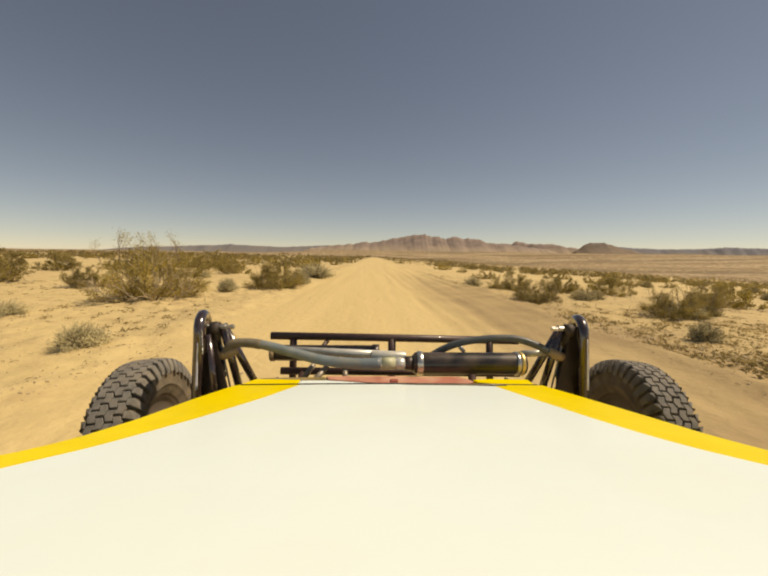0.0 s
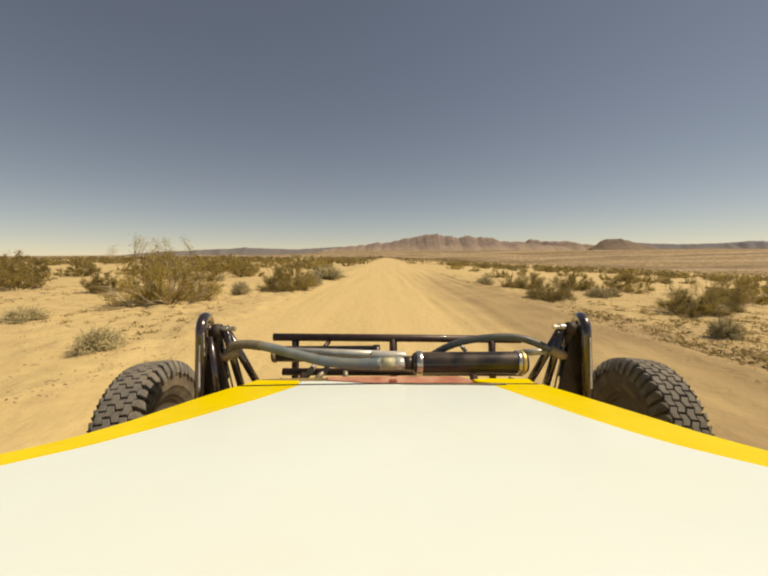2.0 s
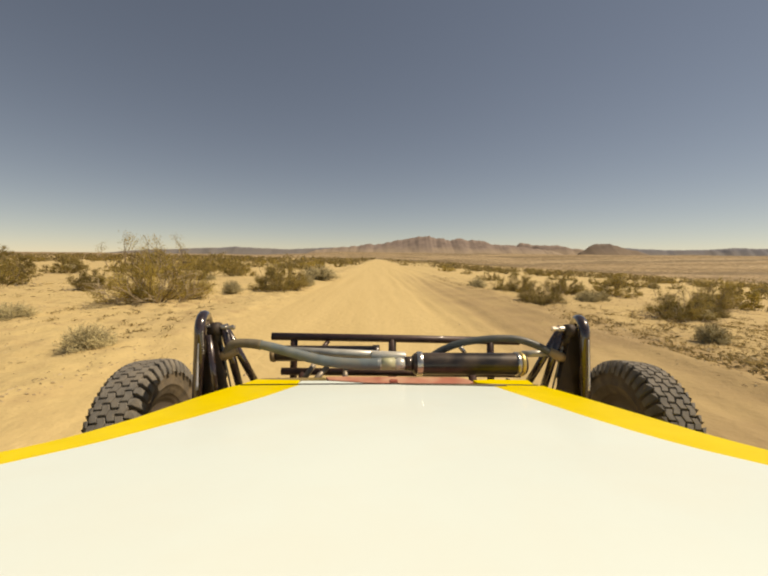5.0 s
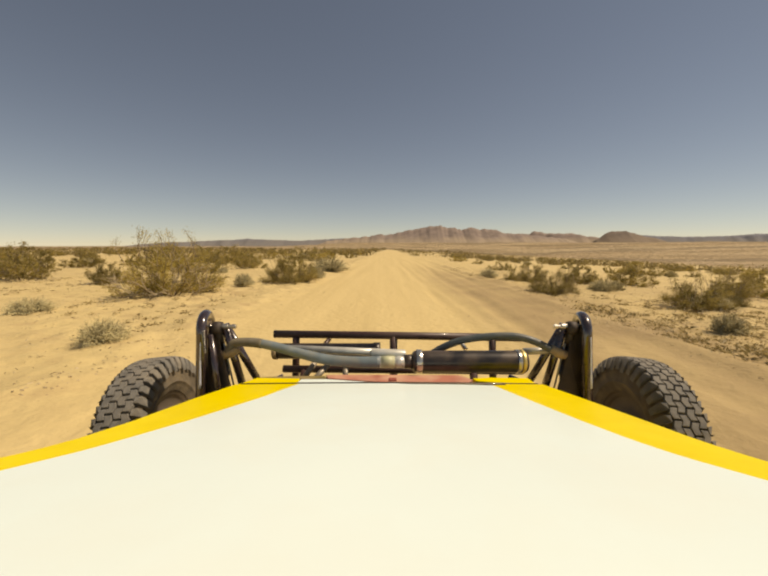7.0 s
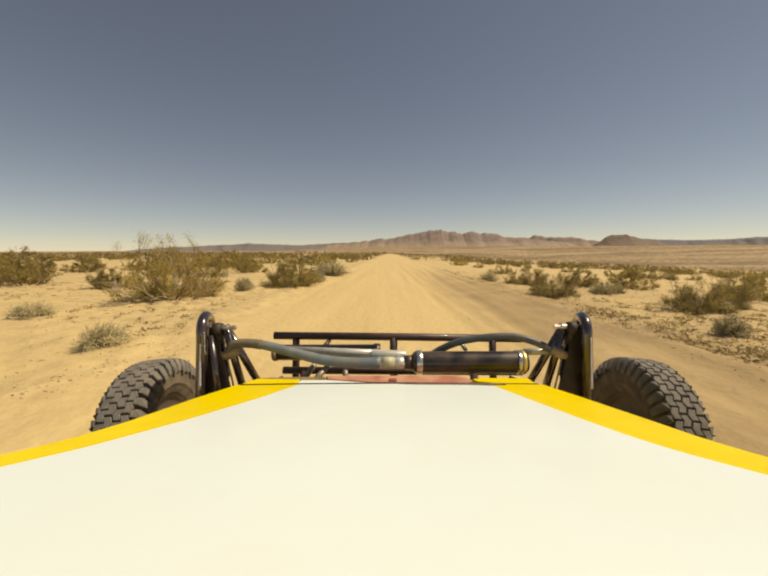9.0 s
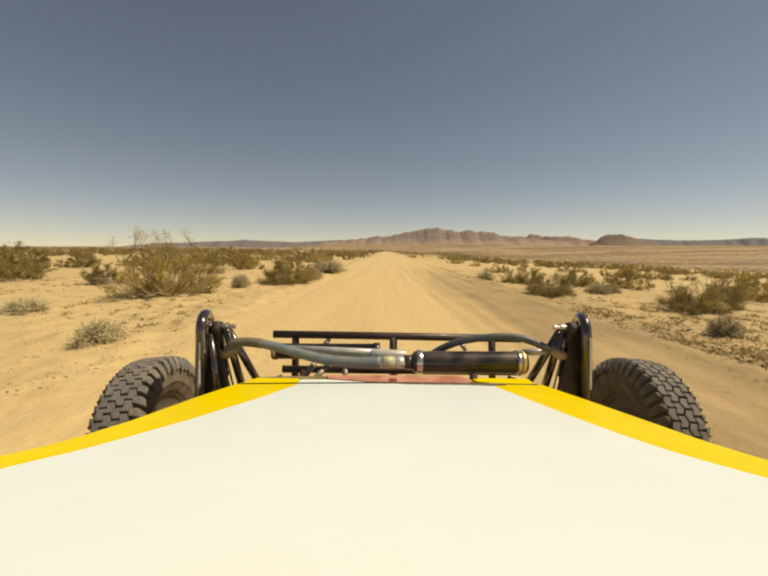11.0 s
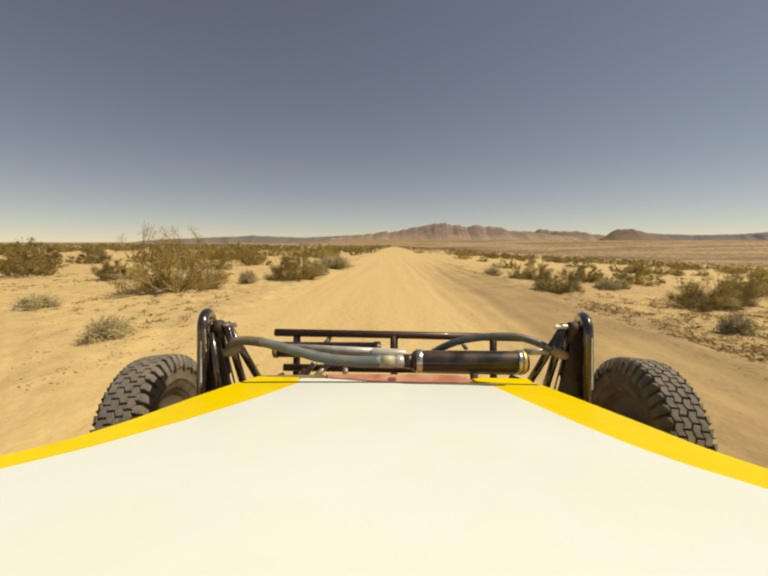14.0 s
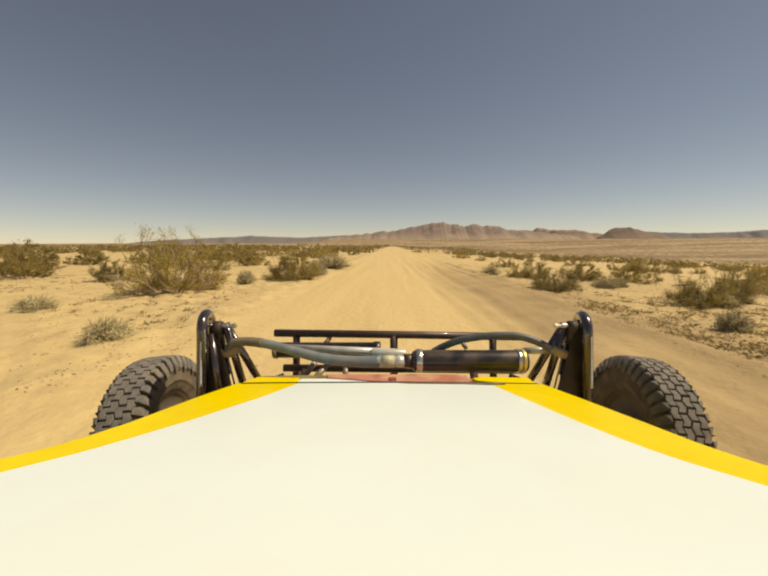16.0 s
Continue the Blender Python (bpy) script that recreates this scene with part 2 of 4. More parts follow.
M_ROCK = rock_material("reddish_rock", (0.212, 0.170, 0.148), (0.252, 0.202, 0.172), (0.300, 0.240, 0.178))
M_DARKROCK = rock_material("dark_volcanic_rock", (0.145, 0.118, 0.10), (0.185, 0.15, 0.125), (0.20, 0.158, 0.12))
# blue-grey of distant haze is mixed into this rock's base colour
M_HAZEROCK = rock_material("haze_tinted_rock", (0.165, 0.168, 0.190), (0.190, 0.190, 0.205), (0.20, 0.188, 0.180))


# ---- helpers ----
def part(name, bm, mat, parent=None, label="", smooth=True):
    """Links a bmesh as one mesh object under a thing or a part."""
    me = bpy.data.meshes.new(name)
    bm.normal_update()
    bm.to_mesh(me)
    bm.free()
    for m in (mat if isinstance(mat, (list, tuple)) else (mat,)):
        me.materials.append(m)
    if smooth:
        for p in me.polygons:
            p.use_smooth = True
    ob = new(name, me)
    if parent is not None:
        ob.parent = parent
    if label:
        tagged(ob, label)
    return ob


def raw_mesh(name, verts, faces, mat, smooth=False):
    me = bpy.data.meshes.new(name)
    me.from_pydata(verts, [], faces)
    for m in (mat if isinstance(mat, (list, tuple)) else (mat,)):
        me.materials.append(m)
    if smooth:
        me.polygons.foreach_set("use_smooth", [True] * len(me.polygons))
    return me


def curve_points(pts, steps=8):
    """A smooth line through the given points."""
    p = [Vector(q) for q in pts]
    if len(p) < 3:
        return p
    p = [2 * p[0] - p[1]] + p + [2 * p[-1] - p[-2]]
    out = []
    for i in range(1, len(p) - 2):
        a, b, c, d = p[i - 1:i + 3]
        for k in range(steps):
            t = k / steps
            out.append(0.5 * (2 * b + (c - a) * t + (2 * a - 5 * b + 4 * c - d) * t * t + (3 * b - a - 3 * c + d) * t ** 3))
    out.append(p[-2])
    return out


def tube(bm, pts, r, sides=14, cap=True):
    """A round tube along points; r is one radius or one a point."""
    pts = [Vector(q) for q in pts]
    rs = r if isinstance(r, (list, tuple)) else [r] * len(pts)
    up, rings = None, []
    for i, q in enumerate(pts):
        d = (pts[min(i + 1, len(pts) - 1)] - pts[max(i - 1, 0)]).normalized()
        if up is None:
            up = d.orthogonal().normalized()
        up = (up - d * up.dot(d)).normalized()
        side = d.cross(up)
        rings.append([bm.verts.new(q + rs[i] * (math.cos(a) * up + math.sin(a) * side))
                      for a in (2 * math.pi * k / sides for k in range(sides))])
    for a, b in zip(rings, rings[1:]):
        for k in range(sides):
            bm.faces.new((a[k], a[(k + 1) % sides], b[(k + 1) % sides], b[k]))
    if cap:
        bm.faces.new(rings[0][::-1])
        bm.faces.new(rings[-1])
    return bm


def lathe(bm, profile, sides, axis_at):
    """Turns (x, r) pairs round an axis parallel to x through axis_at."""
    c = Vector(axis_at)
    rings = [[bm.verts.new(c + Vector((x, r * math.cos(a), r * math.sin(a))))
              for a in (2 * math.pi * k / sides for k in range(sides))] for x, r in profile]
    for a, b in zip(rings, rings[1:]):
        for k in range(sides):
            bm.faces.new((a[k], b[k], b[(k + 1) % sides], a[(k + 1) % sides]))
    return bm


def box(bm, lo, hi, bevel=0.0):
    g = bmesh.ops.create_cube(bm, size=1.0)
    lo, hi = Vector(lo), Vector(hi)
    for v in g["verts"]:
        v.co = Vector(((lo[i] + hi[i]) / 2 + v.co[i] * (hi[i] - lo[i])) for i in range(3))
    if bevel:
        es = {e for v in g["verts"] for e in v.link_edges}
        bmesh.ops.bevel(bm, geom=list(es), offset=bevel, segments=2, affect="EDGES")
    return bm


def interp(x, xs, ys):
    return float(np.interp(x, xs, ys))


rng = np.random.default_rng(7)
LAT = rng.random((256, 256))


def vnoise(x, y):
    """Smooth lattice noise in -1..1, for arrays."""
    x, y = np.asarray(x, float), np.asarray(y, float)
    xi, yi = np.floor(x).astype(int), np.floor(y).astype(int)
    u, v = x - xi, y - yi
    u, v = u * u * (3 - 2 * u), v * v * (3 - 2 * v)
    a, b = LAT[xi % 256, yi % 256], LAT[(xi + 1) % 256, yi % 256]
    c, d = LAT[xi % 256, (yi + 1) % 256], LAT[(xi + 1) % 256, (yi + 1) % 256]
    return 2 * ((a * (1 - u) + b * u) * (1 - v) + (c * (1 - u) + d * u) * v) - 1


def fbm(x, y, octaves=4):
    return sum(vnoise(x * 2 ** k + 17 * k, y * 2 ** k - 31 * k) / 2 ** k for k in range(octaves))


# ---- ground: one sheet to the horizon ----
ROAD_L, ROAD_R = -2.9, 3.6
BEARING = 0.008   # the track heads a little to the right


def sm(a, b, x):
    t = np.clip((x - a) / (b - a), 0, 1)
    return t * t * (3 - 2 * t)


def road_mask(x, y):
    x = x - BEARING * y
    wob = 0.35 * vnoise(y * 0.12, 3.3) + 0.2 * vnoise(y * 0.5, 9.1)
    return sm(ROAD_L - 0.5, ROAD_L + 0.4, x + wob) * (1 - sm(ROAD_R - 0.4, ROAD_R + 0.6, x + wob))


def height(x, y):
    x, y = np.asarray(x, float), np.asarray(y, float)
    d = np.hypot(x, y)
    ang = np.degrees(np.arctan2(x, np.maximum(y, 1e-3)))
    crest = np.interp(ang, (-60, -25, -5, 5, 15, 50), (200, 260, 450, 450, 330, 160))
    fall = np.interp(ang, (-60, -25, -5, 5, 50), (0.002, 0.0035, 0.0095, 0.0095, 0.011))
    s = np.maximum(0, d - crest)
    z = -fall * np.clip(d - 4, 0, 450) - 38 * (1 - np.exp(-s / 950)) + 62 * sm(1300, 3600, d) * np.interp(ang, (-16, -5), (0.45, 1.0))
    z = z + sm(60, 400, s) * 5 * fbm(x * 0.004, y * 0.004, 3)
    z = z - 20 * (1 - np.exp(-np.maximum(0, x - 4.5) / 420)) * (1 - sm(1500, 3500, d))
    near = 1 - sm(25, 90, d)
    m = road_mask(x, y)
    x = x - BEARING * y
    rough = (1 - m) * (0.05 * fbm(x * 0.5, y * 0.5, 4) + 0.034 * fbm(x * 4, y * 4, 3)) + m * 0.012 * fbm(x * 1.2, y * 0.35, 3)
    # low sand berm along both verges
    rough = rough + 0.07 * np.exp(-((x - ROAD_R - 0.35) / 0.35) ** 2) * (1 + 0.6 * vnoise(y * 0.7, 1.5))
    rough = rough + 0.06 * np.exp(-((x - ROAD_L + 0.35) / 0.4) ** 2) * (1 + 0.6 * vnoise(y * 0.6, 7.5))
    # wheel ruts along the track
    for x0, depth, w, ph in ((0.5, 0.008, 0.12, 5.2), (1.15, 0.020, 0.13, 1.1), (1.75, 0.016, 0.12, 2.7),
                             (2.45, 0.028, 0.16, 4.0), (3.0, 0.022, 0.13, 6.1), (3.9, 0.045, 0.18, 8.0), (4.9, 0.04, 0.2, 9.4), (-2.2, 0.012, 0.16, 9.0)):
        line = x0 + 0.22 * np.sin(y * 0.11 + ph) + 0.09 * vnoise(y * 0.45, ph)
        q = (x - line) / w
        cut = (1 - sm(16, 55, d)) * (0.65 + 0.5 * vnoise(y * 0.3, ph + 40))
        rough = rough + depth * cut * (-np.exp(-q * q) + 0.55 * np.exp(-((np.abs(q) - 1.7) / 0.6) ** 2))
    rest = 1 - np.exp(-(((np.abs(x + BEARING * y - 0.05) - 1.1) / 0.35) ** 2 + ((y - 1.64) / 0.4) ** 2))
    return z + near * rough * rest


def spaced(lo, hi, step, grow, end_lo, end_hi):
    mid = list(np.arange(lo, hi, step))
    up, s, v = [], step, mid[-1]
    while v < end_hi:
        s *= grow
        v += s
        up.append(v)
    dn, s, v = [], step, mid[0]
    while v > end_lo:
        s *= grow
        v -= s
        dn.append(v)
    return np.array(dn[::-1] + mid + up)


def build_ground():
    xs = spaced(-6, 6, 0.085, 1.05, -5200, 5200)
    ys = spaced(1.0, 14, 0.085, 1.05, -5200, 5200)
    X, Y = np.meshgrid(xs, ys)
    Z = height(X, Y)
    v = np.stack([X, Y, Z], -1).reshape(-1, 3)
    nx, ny = len(xs), len(ys)
    i = (np.arange(ny - 1)[:, None] * nx + np.arange(nx - 1)[None]).ravel()
    f = np.stack([i, i + 1, i + nx + 1, i + nx], -1)
    me = raw_mesh("ground", v.tolist(), f.tolist(), M_SAND, smooth=True)
    d = np.hypot(X, Y).ravel()
    for name, val in (("track", road_mask(X, Y).ravel()), ("plain", sm(150, 600, d) * (1 - 0.85 * road_mask(X, Y).ravel() * (d < 700))), ("churned_vignette", (sm(1.0, 2.7, X) * (1 - 0.65 * sm(3.8, 5.8, X)) * (1 - sm(9, 34, np.hypot(X, Y)))).ravel())):
        me.attributes.new(name, "FLOAT", "POINT").data.foreach_set("value", val.astype(np.float32))
    tagged(new("ground", me), "pale sandy desert floor with a rutted dirt track", "ground", kind="structure")


build_ground()


# ---- mountains on the far side of the valley ----
def mountain(label, mat, prof, dist, depth, crag, seed, name="mountain_range"):
    """A ridge facing the track: (x, height) pairs give its skyline, gullies run down its slopes."""
    xs_p, hs_p = zip(*prof)
    n, k = int((xs_p[-1] - xs_p[0]) / 11), 27
    xs, vs = np.linspace(xs_p[0], xs_p[-1], n), np.linspace(-1, 1, k)
    X, V = np.meshgrid(xs, vs)
    h = np.interp(X, xs_p, hs_p)
    fall = np.clip(1 - np.abs(V), 0, 1) ** 1.75
    gully = 1 - np.abs(fbm(X * 0.009 + seed, V * 3.5 + seed, 4))
    Y = dist + depth * V + 20 * vnoise(X * 0.01, seed)
    fine = (0.010 + crag * 0.035) * (vnoise(X * 0.045 + seed, V * 0.5) + 0.6 * vnoise(X * 0.09, seed))
    tip = 1 + fine + crag * 0.07 * fbm(X * 0.014 + 3 * seed, V * 0.8, 3)
    Z = -70 + (h + 70) * fall * (tip * fall + (1 - fall)) * (1 - crag * 0.34 * (1 - gully) * (1 - fall * 0.75))
    i = (np.arange(k - 1)[:, None] * n + np.arange(n - 1)[None]).ravel()
    f = np.stack([i, i + 1, i + n + 1, i + n], -1)
    v = np.stack([X, Y, Z], -1).reshape(-1, 3)
    tagged(new(name, raw_mesh(name, v.tolist(), f.tolist(), mat, smooth=True)), label, "mountain", kind="structure")


mountain("jagged reddish-brown desert mountain ridge across the valley", M_ROCK,
         ((-900, -60), (-633, 50), (-385, 76), (-102, 110), (111, 124), (217, 153), (323, 175), (411, 184), (464, 198), (520, 192), (577, 211), (642, 187),
          (740, 182), (820, 179), (908, 184), (998, 164), (1133, 173), (1195, 150), (1249, 133), (1393, 118), (1600, 100), (1900, 70), (2300, -60)), 4000, 640, 0.4, 1.7)
mountain("low pinkish foothills with small rocky knobs", M_ROCK,
         ((1000, -60), (1327, 120), (1480, 128), (1613, 126), (1665, 150), (1698, 158), (1740, 150), (1821, 130), (1992, 128), (2087, 132), (2281, 96),
          (2500, 75), (2900, 60), (3300, -60)), 4250, 300, 0.2, 5.1)
mountain("dark rounded volcanic hill rising from the plain", M_DARKROCK,
         ((1700, -60), (1775, 42), (1805, 56), (1858, 97), (1895, 112), (1928, 118), (2000, 119), (2043, 117), (2080, 104), (2117, 94), (2176, 80),
          (2260, 62), (2400, 30), (2520, -60)), 3200, 430, 0.2, 8.3, "hill")
# the two farthest ridges carry their haze as base colour
mountain("far mountain range with haze tint in its grey-mauve colour", M_HAZEROCK,
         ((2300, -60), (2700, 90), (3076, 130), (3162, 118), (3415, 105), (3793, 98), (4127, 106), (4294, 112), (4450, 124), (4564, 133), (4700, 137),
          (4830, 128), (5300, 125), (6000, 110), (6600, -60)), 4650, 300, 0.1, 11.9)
mountain("low haze-tinted grey-mauve ridge on the far horizon", M_HAZEROCK,
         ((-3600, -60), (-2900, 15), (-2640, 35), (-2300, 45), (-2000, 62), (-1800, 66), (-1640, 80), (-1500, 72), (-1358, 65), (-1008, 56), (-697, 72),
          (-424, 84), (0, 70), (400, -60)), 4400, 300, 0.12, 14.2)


# ---- buggy ----
MID = 0.0425
NOSE_Y, NOSE_Z, SLOPE = 1.335, 0.797, 0.2
ST_Y = (1.335, 1.10, 0.85, 0.72, 0.65, 0.60, 0.52, 0.40, 0.10, -0.30)
OUT_L = (-0.555, -0.585, -0.604, -0.630, -0.660, -0.700, -0.750, -0.775, -0.785, -0.785)
OUT_R = (0.593, 0.615, 0.634, 0.642, 0.654, 0.668, 0.715, 0.750, 0.775, 0.775)
IN_L = (-0.317, -0.378, -0.466, -0.524, -0.558, -0.594, -0.650, -0.700, -0.725, -0.725)
IN_R = (0.393, 0.432, 0.474, 0.502, 0.524, 0.546, 0.592, 0.640, 0.690, 0.690)


def hood_z(x, y):
    return NOSE_Z + SLOPE * (NOSE_Y - y) + 0.005 * (1 - ((x - MID) / 0.6) ** 2)


def hood_sheet(bm, left, right, rows=54, cols=16, thick=0.004):
    """A panel of the bonnet between two side lines."""
    ys = [NOSE_Y + (-0.3 - NOSE_Y) * k / rows for k in range(rows + 1)]
    order = ST_Y[::-1]
    top, low = [], []
    for y in ys:
        a, b = interp(y, order, left[::-1]), interp(y, order, right[::-1])
        xs = [a + (b - a) * k / cols for k in range(cols + 1)]
        top.append([bm.verts.new((x, y, hood_z(x, y))) for x in xs])
        low.append([bm.verts.new((x, y, hood_z(x, y) - thick)) for x in xs])
    for r in range(rows):
        for c in range(cols):
            bm.faces.new((top[r][c], top[r + 1][c], top[r + 1][c + 1], top[r][c + 1]))
            bm.faces.new((low[r][c], low[r][c + 1], low[r + 1][c + 1], low[r + 1][c]))
        for c in (0, cols):
            bm.faces.new((top[r][c], top[r + 1][c], low[r + 1][c], low[r][c]))
    for r in (0, rows):
        for c in range(cols):
            bm.faces.new((top[r][c], top[r][c + 1], low[r][c + 1], low[r][c]))
    return bm


def side_panel(bm, line, sgn):
    """The flank of the body below the edge of the bonnet."""
    order = ST_Y[::-1]
    rows = []
    for k in range(29):
        y = NOSE_Y - 0.005 + (-0.3 - NOSE_Y) * k / 28
        x = interp(y, order, line[::-1])
        z = hood_z(x, y) - 0.006
        rows.append([bm.verts.new(q) for q in ((x, y, z), (x + sgn * 0.004, y, z - 0.02), (x - sgn * 0.03, y, 0.62), (x - sgn * 0.10, y, 0.42),
                                               (x - sgn * 0.12, y, 0.42), (x - sgn * 0.05, y, 0.62), (x - sgn * 0.02, y, z - 0.02))])
    for a, b in zip(rows, rows[1:]):
        for j in range(6):
            bm.faces.new((a[j], a[j + 1], b[j + 1], b[j]))
    return bm


def shock_tower(buggy, s):
    """Hoop of bent tube with gusset, shock absorber, top bolt and braces; s is -1 or 1."""
    X = lambda d: MID + s * d
    bm = bmesh.new()
    arc = [(X(0.806), 1.46, 0.45), (X(0.788), 1.46, 0.70), (X(0.771), 1.46, 0.95)]
    arc += [(X(0.785 - 0.014 * math.cos(a)), 1.53 - 0.07 * math.cos(a), 0.955 + 0.062 * math.sin(a)) for a in (math.pi * k / 12 for k in range(1, 12))]
    arc += [(X(0.799), 1.60, 0.95), (X(0.806), 1.60, 0.70), (X(0.812), 1.60, 0.45)]
    if s < 0:
        arc = [(x - 0.006, y, z + (0.008 if z > 0.9 else 0)) for x, y, z in arc]
    tube(bm, arc, 0.0208, 16)
    tower = part("shock_tower", bm, M_TUBE, buggy, "black bent-tube shock hoop")

    # pale strip modelled as the bright highlight down the rear face of the hoop
    bm = bmesh.new()
    z0, z1 = (0.74, 0.93) if s < 0 else (0.74, 0.95)
    streak = []
    for k in range(9):
        z = z0 + (z1 - z0) * k / 8
        d = 0.788 + (0.806 - 0.788) * (0.70 - z) / 0.25 if z < 0.70 else 0.771 + (0.788 - 0.771) * (0.95 - z) / 0.25
        streak.append((X(d) + (-0.006 if s < 0 else 0) + (0.0040 if s < 0 else 0.0060), 1.46 - 0.0185, z))
    tube(bm, streak, [0.0055 - 0.0033 * k / 8 for k in range(9)], 10)
    part("worn_edge", bm, M_STREAK, tower, "pale strip shaped as a highlight on the tube")

    def plate(corners, across):
        """Flat steel plate with the given corners, its thickness along one way."""
        bm = bmesh.new()
        n, t = len(corners), Vector(across)
        a = [bm.verts.new(Vector((X(d), y, z))) for d, y, z in corners]
        b = [bm.verts.new(v.co + t) for v in a]
        bm.faces.new(a), bm.faces.new(b[::-1])
        for k in range(n):
            bm.faces.new((a[k], a[(k + 1) % n], b[(k + 1) % n], b[k]))
        bmesh.ops.recalc_face_normals(bm, faces=bm.faces)
        return part("gusset_plate", bm, M_GUSSET if s < 0 else M_PLATE, tower, smooth=False)

    plate(((0.775, 1.478, 0.995), (0.808, 1.478, 0.46), (0.812, 1.584, 0.46), (0.795, 1.584, 0.995)), (0.006, 0, 0))
    plate(((0.770, 1.512, 0.995), (0.796, 1.486, 0.60), (0.655, 1.486, 0.60), (0.683, 1.488, 0.72), (0.722, 1.500, 0.88), (0.738, 1.510, 0.965)), (0, 0.008, 0))
    bm = bmesh.new()
    tube(bm, [(X(0.805), 1.50, 0.985), (X(0.652), 1.50, 0.981)], 0.0070, 10)
    tube(bm, [(X(0.668), 1.50, 0.982), (X(0.656), 1.50, 0.981)], 0.0110, 6)
    tube(bm, [(X(0.705), 1.50, 0.983), (X(0.686), 1.50, 0.983)], 0.0105, 10)
    part("bolt", bm, M_CHROME, tower, "bright steel bolt", smooth=False)
    bm = bmesh.new()
    tube(bm, [(X(0.712), 1.50, 0.975), (X(0.728), 1.500, 0.975), (X(0.744), 1.50, 0.975)], (0.026, 0.028, 0.026), 14)
    tube(bm, [(X(0.728), 1.50, 0.965), (X(0.740), 1.55, 0.88)], (0.016, 0.018), 12)
    tube(bm, [(X(0.740), 1.55, 0.88), (X(0.744), 1.55, 0.45)], 0.025, 16)
    for k in range(5):
        tube(bm, [(X(0.741), 1.55, 0.84 - k * 0.07), (X(0.741), 1.55, 0.825 - k * 0.07)], 0.029, 16)
    part("shock_absorber", bm, M_PLATE, tower)
    braces = [((0.705, 1.52, 0.985), (0.578, 1.60, 0.66), 0.0165), ((0.703, 1.51, 0.985), (0.652, 1.585, 0.62), 0.0165)]
    if s < 0:
        braces.append(((0.748, 1.475, 0.955), (0.712, 1.462, 0.60), 0.0135))
    for a, b, r in braces:
        bm = bmesh.new()
        tube(bm, [(X(a[0]), a[1], a[2]), (X(b[0]), b[1], b[2])], r, 12)
        part("brace", bm, M_TUBE, tower)
    bm = bmesh.new()
    tube(bm, [(X(0.72), 1.53, 0.90), (X(0.683), 1.558, 0.62)], 0.004, 8)
    part("brake_line", bm, M_SILVER, tower, "thin dusty metal brake line")
    if s < 0:
        bm = bmesh.new()
        for k in range(9):
            zc = 0.972 - 0.0105 * k
            tube(bm, [(X(0.758), 1.447, zc + 0.004), (X(0.758), 1.442, zc), (X(0.758), 1.447, zc - 0.004)], (0.0015, 0.0035, 0.0015), 6)
        part("beaded_chain", bm, M_CHROME, tower, "short row of bright beads")
    bm = bmesh.new()
    tube(bm, [(X(0.705), 1.50, 0.862), (X(0.675), 1.49, 0.873), (X(0.645), 1.492, 0.890)], (0.019, 0.020, 0.017), 14)
    part("boot", bm, M_BOOT, tower, "dusty brown rubber boot")


def tyre_profile(W, R):
    return [(-W * 0.36, R * 0.58), (-W * 0.455, R * 0.635), (-W * 0.490, R * 0.675), (-W * 0.515, R * 0.682), (-W * 0.515, R * 0.695), (-W * 0.502, R * 0.702), (-W * 0.53, R * 0.78), (-W * 0.52, R * 0.89), (-W * 0.45, R * 0.935),
            (-W * 0.25, R * 0.948), (0, R * 0.950), (W * 0.25, R * 0.948), (W * 0.45, R * 0.935), (W * 0.52, R * 0.89),
            (W * 0.53, R * 0.78), (W * 0.502, R * 0.702), (W * 0.515, R * 0.695), (W * 0.515, R * 0.682), (W * 0.490, R * 0.675), (W * 0.455, R * 0.635), (W * 0.36, R * 0.58)]


